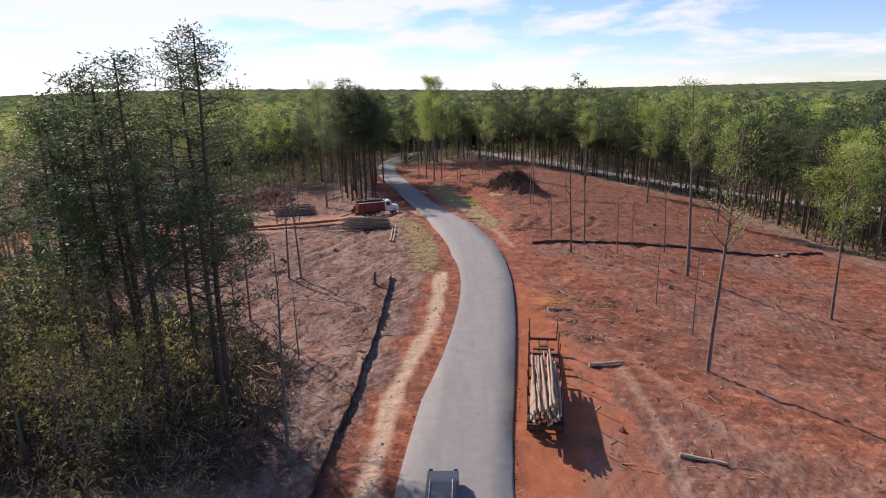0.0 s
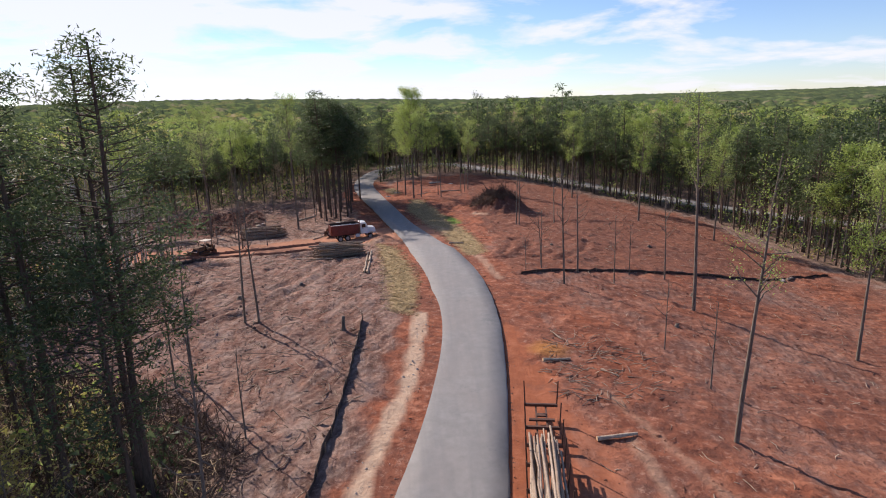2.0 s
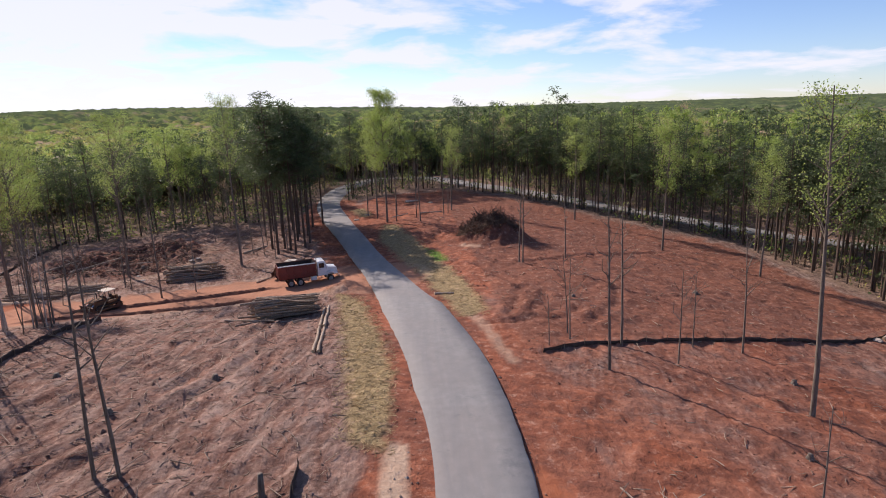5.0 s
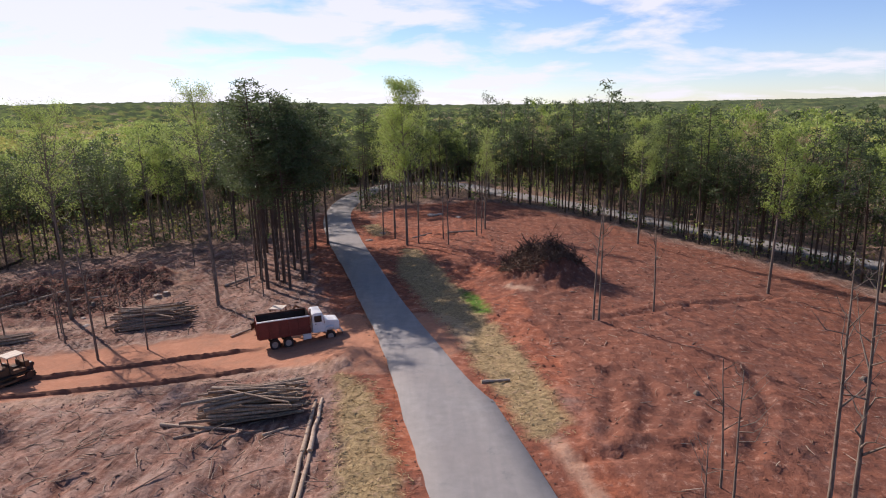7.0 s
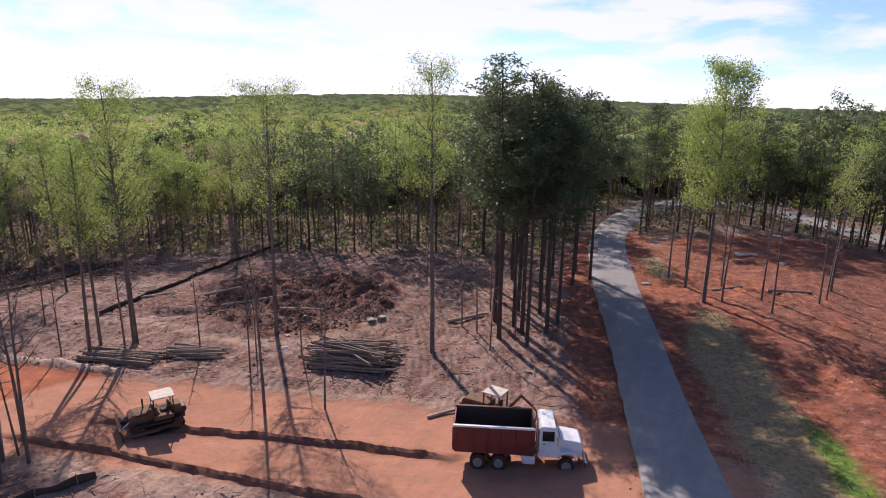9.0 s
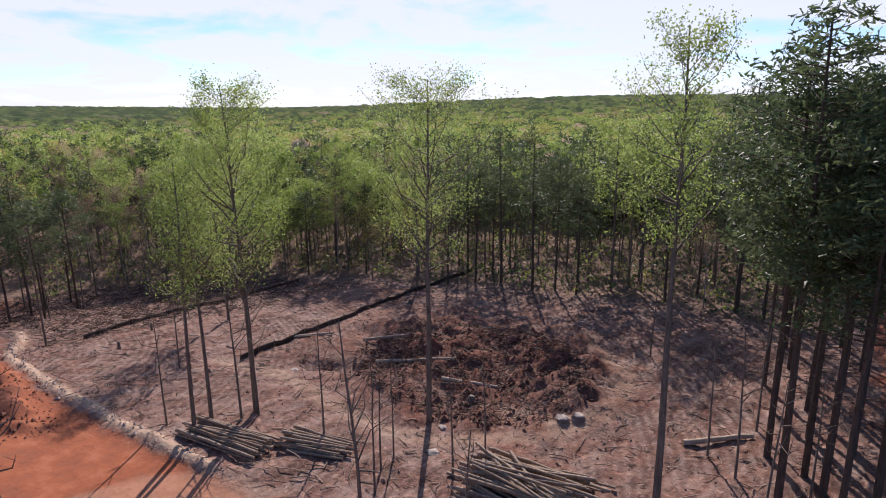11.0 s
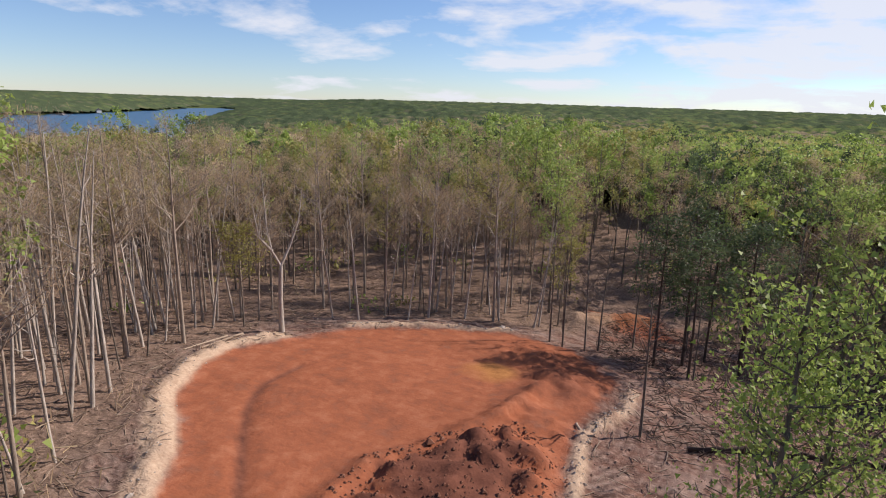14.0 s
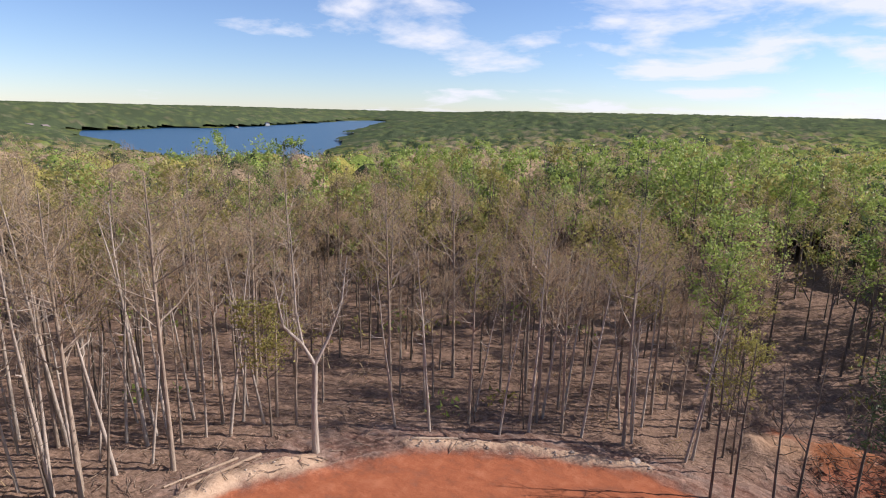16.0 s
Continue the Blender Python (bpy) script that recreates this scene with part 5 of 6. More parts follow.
# ------------------------------------------------------------------ log trailer, loaded
def log_trailer(x, y, heading):
    t = thing("log_trailer", x, y, heading, "rusty pole trailer loaded with stripped logs beside the road", "trailer")
    for sx in (-0.42, 0.30):
        bm = bmesh.new()
        block(bm, (sx, -0.2, 0.95), (sx + 0.12, 13.9, 1.2), 0.015)
        part("rail", bm, M_STEEL, t)
    bolsters = (0.7, 3.2, 5.8, 8.0, 10.2, 13.4)
    for k, by in enumerate(bolsters):
        bm = bmesh.new()
        block(bm, (-1.22, by - 0.1, 1.2), (1.22, by + 0.1, 1.42), 0.015)
        bar = part("bolster", bm, M_STEEL, t, "rusty steel crossbar")
        for s in (-1, 1):
            bm = bmesh.new()
            rod(bm, (s * 1.16, by, 1.36), (s * 1.24, by, 3.25), 0.055, 8, 0.045)
            part("stake", bm, M_STEEL, bar)
    bm = bmesh.new()
    block(bm, (-0.9, 11.2, 1.2), (0.9, 11.45, 1.34), 0.01)
    block(bm, (-0.35, 11.9, 1.16), (0.35, 12.3, 1.26), 0.01)
    part("cross_member", bm, M_STEEL, t)
    bm = bmesh.new()
    block(bm, (-1.2, -0.35, 0.62), (1.2, -0.2, 0.98), 0.02)
    bump_ = part("rear_bumper", bm, M_DARK, t)
    for s in (-1, 1):
        bm = bmesh.new()
        block(bm, (s * 0.95 - 0.13, -0.39, 0.74), (s * 0.95 + 0.13, -0.345, 0.88), 0.01)
        part("tail_light", bm, M_LAMP_RED, bump_)
        bm = bmesh.new()
        block(bm, (s * 0.95 - 0.3, 0.05, 0.25), (s * 0.95 + 0.3, 0.09, 1.0), 0.01)
        part("mud_flap", bm, M_TYRE, t)
        for wy in (0.75, 2.05):
            wheel(t, s * 0.98, wy, 0.5, 0.55)
        bm = bmesh.new()
        block(bm, (s * 0.45 - 0.07, 9.9, 0.0), (s * 0.45 + 0.07, 10.05, 1.0), 0.01)
        block(bm, (s * 0.45 - 0.18, 9.82, -0.02), (s * 0.45 + 0.18, 10.13, 0.04), 0.01)
        part("landing_leg", bm, M_STEEL, t)
    bm = bmesh.new()
    for wy in (0.75, 2.05):
        rod(bm, (-0.9, wy, 0.5), (0.9, wy, 0.5), 0.08, 10)
    part("axle", bm, M_DARK, t)
    m = t.matrix_world
    rng = np.random.default_rng(31)
    for k, count in enumerate((8, 8, 7, 6, 5)):
        for i in range(count):
            xx = (i - (count - 1) / 2) * 0.27 + rng.normal(0, 0.05)
            z = 1.56 + k * 0.235 + rng.uniform(-0.04, 0.1)
            y0, y1 = rng.uniform(-1.4, -0.3), rng.uniform(6.6, 8.3)
            a, b = m @ Vector((xx, y0, z)), m @ Vector((xx * 0.9 + rng.normal(0, 0.13), y1, z + rng.uniform(-0.03, 0.08)))
            log_between(a, b, rng.uniform(0.065, 0.125), rng, "logs on the trailer", "pale stripped log on the trailer's load")


log_trailer(6.4, 32.8, -8.5)


# ------------------------------------------------------------------ car parked on the road
def parked_car(x, y, heading):
    t = thing("car", x, y, heading, "dark slate-blue sport utility car parked on the road", "car", float(relief(x, y)) + 0.12)
    bm = bmesh.new()
    prism(bm, [(-2.3, 0.32), (-2.36, 0.72), (-2.25, 1.05), (-1.0, 1.12), (1.0, 1.12), (2.05, 1.0), (2.32, 0.8), (2.36, 0.4), (2.2, 0.3)], -0.92, 0.92, 0.06)
    part("body", bm, M_CAR, t)
    bm = bmesh.new()
    prism(bm, [(-2.2, 1.08), (-1.95, 1.62), (-1.6, 1.74), (0.0, 1.76), (0.4, 1.7), (1.12, 1.1)], -0.78, 0.78, 0.05)
    cabin = part("cabin", bm, M_CAR, t)
    for y0, y1, zz in ((-2.16, -1.98, 1.15), (0.50, 1.06, 1.16)):
        bm = bmesh.new()
        lo, hi = (y0 - 0.01, y1 - 0.01) if y0 < 0 else (y1 + 0.03, y0 + 0.03)
        vs = [bm.verts.new(p) for p in ((-0.66, lo, zz), (0.66, lo, zz), (0.6, hi, 1.6), (-0.6, hi, 1.6))]
        bm.faces.new(vs)
        bmesh.ops.solidify(bm, geom=bm.faces[:], thickness=0.02)
        part("window", bm, M_GLASS, cabin, "dark tinted glass")
    for s in (-1, 1):
        for y0, y1 in ((-1.85, -1.05), (-0.95, -0.1), (0.0, 0.75)):
            bm = bmesh.new()
            block(bm, (s * 0.79 - 0.012, y0, 1.18), (s * 0.79 + 0.012, y1 - (0.25 if y1 > 0.5 else 0), 1.58), 0.008)
            part("window", bm, M_GLASS, cabin, "dark tinted glass")
        bm = bmesh.new()
        rod(bm, (s * 0.62, -1.6, 1.81), (s * 0.62, 0.1, 1.82), 0.022, 8)
        part("roof_rail", bm, M_CHROME, cabin, "bright roof rail")
        for wy in (-1.45, 1.42):
            wheel(t, s * 0.82, wy, 0.36, 0.24)
        for yy, nm, m in ((-2.35, "tail_light", M_LAMP_RED), (2.33, "headlight", M_CHROME)):
            bm = bmesh.new()
            block(bm, (s * 0.74 - 0.12, yy - 0.05, 0.74), (s * 0.74 + 0.12, yy + 0.05, 0.96), 0.02)
            part(nm, bm, m, t)
    return t


parked_car(-0.55, 25.6, -2.0)


# ------------------------------------------------------------------ dump truck
def dump_truck(x, y, heading):
    t = thing("dump_truck", x, y, heading, "old dump truck with a maroon bed and a white cab", "truck")
    t.scale = (1.1, 1.04, 1.16)
    for s in (-1, 1):
        for wy in (0.0, 1.3):
            wheel(t, s * 0.98, wy, 0.5, 0.5)
        wheel(t, s * 1.0, 5.5, 0.5, 0.3)
        bm = bmesh.new()
        block(bm, (s * 0.40 - 0.06, -1.4, 0.85), (s * 0.40 + 0.06, 6.6, 1.1), 0.01)
        part("frame_rail", bm, M_DARK, t)
    bm = bmesh.new()
    for wy in (0.0, 1.3, 5.5):
        rod(bm, (-0.95, wy, 0.5), (0.95, wy, 0.5), 0.09, 10)
    part("axle", bm, M_DARK, t)
    # open bed with ribs
    bm = bmesh.new()
    block(bm, (-1.22, -1.5, 1.12), (1.22, 3.5, 1.24), 0.01)
    for s in (-1, 1):
        block(bm, (s * 1.19 - 0.04, -1.5, 1.2), (s * 1.19 + 0.04, 3.5, 2.72), 0.01)
    block(bm, (-1.22, 3.42, 1.2), (1.22, 3.5, 3.0), 0.01)
    bed = part("bed", bm, M_RED_PAINT, t, "dusty maroon steel bed")
    # thin dark panels added over the bed's inner faces to keep them dark
    bm = bmesh.new()
    block(bm, (-1.14, -1.47, 1.245), (1.14, 3.41, 1.26))
    for s in (-1, 1):
        block(bm, (s * 1.14 - 0.005, -1.47, 1.245), (s * 1.14 + 0.005, 3.41, 2.66))
    block(bm, (-1.14, 3.40, 1.245), (1.14, 3.415, 2.9))
    part("liner", bm, M_DARK, bed, "thin dark panels added to darken the inside of the bed")
    bm = bmesh.new()
    block(bm, (-1.2, -1.56, 1.2), (1.2, -1.48, 2.62), 0.01)
    for k in range(3):
        block(bm, (-1.2 + 1.1 * k, -1.62, 1.2), (-1.08 + 1.1 * k, -1.55, 2.6), 0.01)
    part("tailgate", bm, M_RED_PAINT, bed)
    for s in (-1, 1):
        for k in range(6):
            bm = bmesh.new()
            block(bm, (s * 1.26 - 0.05, -1.4 + 0.94 * k, 1.2), (s * 1.26 + 0.05, -1.3 + 0.94 * k, 2.68), 0.01)
            part("rib", bm, M_RED_PAINT, bed)
        bm = bmesh.new()
        block(bm, (s * 1.2 - 0.09, -1.55, 2.70), (s * 1.2 + 0.09, 3.5, 2.80), 0.02)
        part("top_rail", bm, M_STEEL if s < 0 else M_WHITE_PAINT, bed, "worn pale top rail")
    # cab
    bm = bmesh.new()
    prism(bm, [(3.75, 1.0), (3.75, 2.72), (3.95, 2.86), (4.75, 2.84), (5.05, 2.1), (5.1, 1.0)], -1.08, 1.08, 0.05)
    cab = part("cab", bm, M_WHITE_PAINT, t, "white steel cab")
    bm = bmesh.new()
    vs = [bm.verts.new(p) for p in ((-0.92, 5.075, 2.12), (0.92, 5.075, 2.12), (0.86, 4.80, 2.76), (-0.86, 4.80, 2.76))]
    bm.faces.new(vs)
    bmesh.ops.solidify(bm, geom=bm.faces[:], thickness=0.02)
    part("windscreen", bm, M_GLASS, cab, "dark glass")
    bm = bmesh.new()
    block(bm, (-0.7, 3.735, 2.1), (0.7, 3.76, 2.6), 0.008)
    part("rear_window", bm, M_GLASS, cab, "dark glass")
    for s in (-1, 1):
        bm = bmesh.new()
        block(bm, (s * 1.085 - 0.014, 3.95, 2.0), (s * 1.085 + 0.014, 4.68, 2.6), 0.01)
        part("side_window", bm, M_GLASS, cab, "dark glass")
        bm = bmesh.new()
        block(bm, (s * 1.095 - 0.012, 3.9, 1.1), (s * 1.095 + 0.012, 4.85, 1.95), 0.015)
        door = part("door", bm, M_WHITE_PAINT, cab)
        bm = bmesh.new()
        block(bm, (s * 1.12 - 0.012, 4.0, 1.82), (s * 1.12 + 0.012, 4.16, 1.87), 0.004)
        bm2 = part("mirror", bm, M_DARK, cab)
        bm = bmesh.new()
        rod(bm, (s * 1.08, 4.8, 2.2), (s * 1.42, 4.85, 2.25), 0.02, 6)
        block(bm, (s * 1.42 - 0.09, 4.83, 1.95), (s * 1.42 + 0.09, 4.88, 2.45), 0.01)
        part("wing_mirror", bm, M_CHROME, cab)
        bm = bmesh.new()
        block(bm, (s * 0.86 - 0.3, 2.75, 0.55), (s * 0.86 + 0.3, 3.55, 1.05), 0.06)
        part("fuel_tank", bm, M_CHROME if s < 0 else M_WHITE_PAINT, t, "pale side tank")
        bm = bmesh.new()
        prism(bm, [(4.95, 0.95), (5.05, 1.35), (5.5, 1.5), (5.98, 1.36), (6.1, 0.95), (6.0, 0.95), (5.9, 1.22), (5.5, 1.36), (5.12, 1.22), (5.05, 0.95)], s * 1.0 - 0.2, s * 1.0 + 0.2, 0.01)
        part("wing", bm, M_WHITE_PAINT, t)
        bm = bmesh.new()
        rod(bm, (s * 0.72, 6.5, 1.25), (s * 0.72, 6.58, 1.25), 0.11, 14)
        part("headlight", bm, M_CHROME, t)
    bm = bmesh.new()
    rod(bm, (1.0, 3.62, 1.1), (1.0, 3.62, 3.3), 0.07, 10)
    part("exhaust_stack", bm, M_CHROME, t)
    bm = bmesh.new()
    prism(bm, [(5.05, 1.0), (5.05, 2.02), (6.35, 1.86), (6.5, 1.7), (6.5, 0.95)], -0.78, 0.78, 0.07)
    hood = part("hood", bm, M_WHITE_PAINT, t, "white engine hood")
    bm = bmesh.new()
    block(bm, (-0.55, 6.5, 1.0), (0.55, 6.54, 1.65), 0.01)
    for k in range(7):
        block(bm, (-0.5, 6.54, 1.05 + 0.08 * k), (0.5, 6.56, 1.09 + 0.08 * k))
    part("grille", bm, M_DARK, hood)
    bm = bmesh.new()
    block(bm, (-1.15, 6.6, 0.55), (1.15, 6.75, 0.85), 0.03)
    part("bumper", bm, M_CHROME, t)


dump_truck(-16.2, 116.1, -71.0)


# ------------------------------------------------------------------ tracked and wheeled machines
def crawler(parent, x, y0, y1, r, width):
    """One track: plates round two rollers."""
    n, plates = 36, []
    bm = bmesh.new()
    run = (y1 - y0)
    total = 2 * run + 2 * math.pi * r
    for k in range(n):
        s = k / n * total
        if s < run:
            p, a = (y0 + s, 0.0), 0.0
        elif s < run + math.pi * r:
            a = (s - run) / r
            p = (y1 + r * math.sin(a), r - r * math.cos(a))
        elif s < 2 * run + math.pi * r:
            p, a = (y1 - (s - run - math.pi * r), 2 * r), math.pi
        else:
            a = math.pi + (s - 2 * run - math.pi * r) / r
            p = (y0 + r * math.sin(a), r - r * math.cos(a))
        made = block(bm, (-width / 2, -total / n * 0.46, -0.03), (width / 2, total / n * 0.46, 0.035))
        made += block(bm, (-width / 2, -0.02, -0.085), (width / 2, 0.02, -0.03))
        bmesh.ops.transform(bm, matrix=Matrix.Translation((x, p[0], p[1] + 0.085)) @ Matrix.Rotation(a, 4, "X"), verts=made)
    tr = part("track", bm, M_DARK, parent, "muddy steel track")
    bm = bmesh.new()
    for yy in (y0, y1):
        rod(bm, (x - width * 0.35, yy, r + 0.06), (x + width * 0.35, yy, r + 0.06), r * 0.82, 16)
    block(bm, (x - width * 0.25, y0, r * 0.6), (x + width * 0.25, y1, r * 1.3), 0.03)
    part("roller_frame", bm, M_STEEL, tr)


def bulldozer(x, y, heading):
    t = thing("bulldozer", x, y, heading, "muddy yellow bulldozer with a canopy and raised blade", "bulldozer")
    for s in (-1, 1):
        crawler(t, s * 0.95, -1.35, 1.25, 0.42, 0.5)
    bm = bmesh.new()
    prism(bm, [(-1.2, 0.5), (-1.3, 1.25), (-0.3, 1.3), (-0.1, 1.75), (1.5, 1.65), (1.75, 1.5), (1.75, 0.5)], -0.62, 0.62, 0.05)
    part("body", bm, M_YELLOW, t, "worn yellow engine housing")
    bm = bmesh.new()
    for k in range(6):
        block(bm, (-0.5, 1.755, 0.65 + 0.13 * k), (0.5, 1.775, 0.73 + 0.13 * k))
    part("grille", bm, M_DARK, t)
    bm = bmesh.new()
    rod(bm, (0.25, 0.7, 1.6), (0.25, 0.7, 2.45), 0.06, 10)
    part("exhaust", bm, M_DARK, t)
    for s in (-1, 1):
        for yy in (-1.25, 0.05):
            bm = bmesh.new()
            rod(bm, (s * 0.68, yy, 1.25), (s * 0.68, yy + 0.05, 2.55), 0.045, 8)
            part("canopy_post", bm, M_DARK, t)
    bm = bmesh.new()
    block(bm, (-0.8, -1.35, 2.54), (0.8, 0.2, 2.62), 0.04)
    part("canopy", bm, M_PALE_ROOF, t, "faded pale canopy roof")
    for s in (-1, 1):
        bm = bmesh.new()
        block(bm, (s * 0.86 - 0.22, -1.15, 1.02), (s * 0.86 + 0.22, 0.15, 1.32), 0.05)
        part("fender", bm, M_YELLOW, t)
        bm = bmesh.new()
        block(bm, (s * 0.55 - 0.14, 0.45, 1.5), (s * 0.55 + 0.14, 1.3, 1.66), 0.04)
        part("side_cover", bm, M_DARK, t)
    bm = bmesh.new()
    block(bm, (-0.5, -1.75, 1.1), (0.5, -1.15, 1.72), 0.08)
    part("fuel_tank", bm, M_YELLOW, t)
    bm = bmesh.new()
    block(bm, (-0.42, 0.0, 1.6), (0.42, 0.16, 1.95), 0.03)
    rod(bm, (-0.2, -0.1, 1.3), (-0.2, -0.2, 1.85), 0.025, 6)
    rod(bm, (0.15, -0.1, 1.3), (0.15, -0.2, 1.85), 0.025, 6)
    part("dashboard", bm, M_DARK, t, "dark dash with control levers")
    bm = bmesh.new()
    block(bm, (-0.3, -0.95, 1.28), (0.3, -0.4, 1.45), 0.05)
    block(bm, (-0.3, -1.05, 1.4), (0.3, -0.9, 1.95), 0.05)
    part("seat", bm, M_TYRE, t)
    bm = bmesh.new()
    prism(bm, [(2.35, 0.1), (2.22, 0.5), (2.25, 0.85), (2.4, 1.15), (2.48, 1.12), (2.34, 0.85), (2.32, 0.5), (2.45, 0.1)], -1.45, 1.45, 0.0)
    blade = part("blade", bm, M_STEEL, t, "rust-red curved blade")
    for s in (-1, 1):
        bm = bmesh.new()
        block(bm, (s * 1.28 - 0.08, -0.1, 0.35), (s * 1.28 + 0.08, 2.3, 0.55), 0.02)
        part("push_arm", bm, M_YELLOW, blade)
        bm = bmesh.new()
        rod(bm, (s * 0.5, 1.5, 1.35), (s * 0.7, 2.25, 0.9), 0.05, 8)
        part("cylinder", bm, M_CHROME, blade)
    bm = bmesh.new()
    block(bm, (-0.5, -2.0, 0.6), (0.5, -1.25, 1.1), 0.05)
    rod(bm, (-0.45, -1.9, 1.2), (0.45, -1.9, 1.2), 0.25, 14)
    part("winch", bm, M_DARK, t)


bulldozer(-39.4, 110.3, 148.0)


def log_loader(x, y, heading):
    t = thing("log_skidder", x, y, heading, "yellow wheeled log skidder with a dusty tan-roofed cab", "skidder")
    for s in (-1, 1):
        for wy in (-1.5, 1.5):
            wheel(t, s * 0.95, wy, 0.68, 0.55)
    bm = bmesh.new()
    prism(bm, [(0.2, 0.7), (0.2, 1.75), (2.3, 1.65), (2.5, 1.4), (2.5, 0.7)], -0.6, 0.6, 0.06)
    part("engine_housing", bm, M_YELLOW, t)
    bm = bmesh.new()
    prism(bm, [(-2.3, 0.7), (-2.3, 1.15), (-0.1, 1.25), (-0.1, 0.7)], -0.6, 0.6, 0.05)
    part("rear_frame", bm, M_YELLOW, t)
    for sx in (-1, 1):
        for yy in (-0.75, 0.55):
            bm = bmesh.new()
            block(bm, (sx * 0.66 - 0.05, yy - 0.05, 1.2), (sx * 0.66 + 0.05, yy + 0.05, 2.6), 0.01)
            part("cab_post", bm, M_YELLOW, t)
    bm = bmesh.new()
    block(bm, (-0.72, -0.85, 2.58), (0.72, 0.65, 2.68), 0.04)
    part("roof", bm, M_PALE_ROOF, t, "dusty pale cab roof")
    bm = bmesh.new()
    block(bm, (-0.3, -0.5, 1.2), (0.3, 0.0, 1.5), 0.05)
    block(bm, (-0.3, -0.6, 1.45), (0.3, -0.45, 2.0), 0.05)
    part("seat", bm, M_TYRE, t)
    bm = bmesh.new()
    rod(bm, (0.0, -1.0, 1.3), (0.0, -2.2, 2.9), 0.12, 8)
    rod(bm, (0.0, -2.2, 2.9), (0.0, -3.2, 2.3), 0.10, 8)
    part("boom", bm, M_YELLOW, t)
    bm = bmesh.new()
    for s in (-1, 1):
        rod(bm, (0, -3.2, 2.3), (s * 0.5, -3.3, 1.7), 0.07, 6)
        rod(bm, (s * 0.5, -3.3, 1.7), (s * 0.15, -3.35, 1.1), 0.06, 6)
    part("grapple", bm, M_STEEL, t)
    bm = bmesh.new()
    prism(bm, [(2.7, 0.25), (2.62, 0.6), (2.72, 1.0), (2.8, 1.0), (2.72, 0.6), (2.8, 0.25)], -1.1, 1.1)
    part("blade", bm, M_STEEL, t)


log_loader(-16.9, 121.4, 80.0)

# ------------------------------------------------------------------ log piles
stacked(-14.0, 100.4, 7, 6.9, (16, 16, 15, 14, 12, 10, 8, 5), 0.165, "logs of the pile beside the graded way", 0.55, 1.9, 0.8)
stacked(-34.0, 128.9, 13, 7.4, (19, 18, 17, 15, 12, 9, 5), 0.165, "logs of the large pile", 0.6, 2.0, 0.5)
stacked(-53.0, 118.4, 23, 7.0, (10, 9, 6), 0.155, "logs of the small piles", 0.3)
stacked(-48.2, 122.8, 30, 4.8, (9, 8, 5), 0.15, "logs of the small piles", 0.3)
for dx in (-0.22, 0.25):
    for ya, yb in ((84.0, 93.0), (92.2, 100.6)):
        xa, xb = -8.15 + dx - (ya - 84) * 0.055, -8.15 + dx - (yb - 84) * 0.055
        log_between((xa, ya, floor_z(xa, ya) + 0.17), (xb, yb, floor_z(xb, yb) + 0.17), 0.17, LR, "logs laid end to end", "pale pine log laid on the slash")
for ax, ay, bx, by, r in ((-20.3, 98.0, -14.5, 96.6, 0.14), (-18.6, 95.9, -15.8, 97.2, 0.1), (-14.6, 95.6, -12.4, 96.2, 0.1), (-12.2, 95.2, -10.6, 96.4, 0.12), (11.8, 43.2, 14.8, 43.6, 0.16), (10.4, 55.6, 13.0, 56.1, 0.15), (3.8, 101.0, 6.2, 101.6, 0.15), (4.2, 161.6, 9.2, 163.7, 0.2), (15.2, 54.0, 16.4, 52.7, 0.09), (13.2, 60.4, 12.4, 62.0, 0.07), (-28.9, 140.6, -25.5, 144.5, 0.22), (-2.0, 160, 1.5, 163, 0.16), (-93.5, 113.6, -91.0, 113.0, 0.12), (-83.5, 109.6, -81.0, 111.0, 0.13), (-64, 139.5, -58, 142.5, 0.2), (-57, 135.5, -50, 139.5, 0.22), (-49, 136.5, -44.5, 139, 0.18), (-86.5, 76.2, -80.5, 76.6, 0.14), (-85, 75.6, -79.5, 75.6, 0.11), (-96.5, 82.2, -99.5, 84.8, 0.13), (14.8, 31.0, 17.5, 30.2, 0.14), (-22.0, 120.5, -19.5, 123.5, 0.14), (-69.0, 133.5, -67.0, 137.5, 0.16), (56.5, 94.5, 58.4, 96.0, 0.2)):
    log_between((ax, ay, floor_z(ax, ay) + r * 0.8), (bx, by, floor_z(bx, by) + r * 0.8), r, LR, "", "short broken log lying on the bare soil")


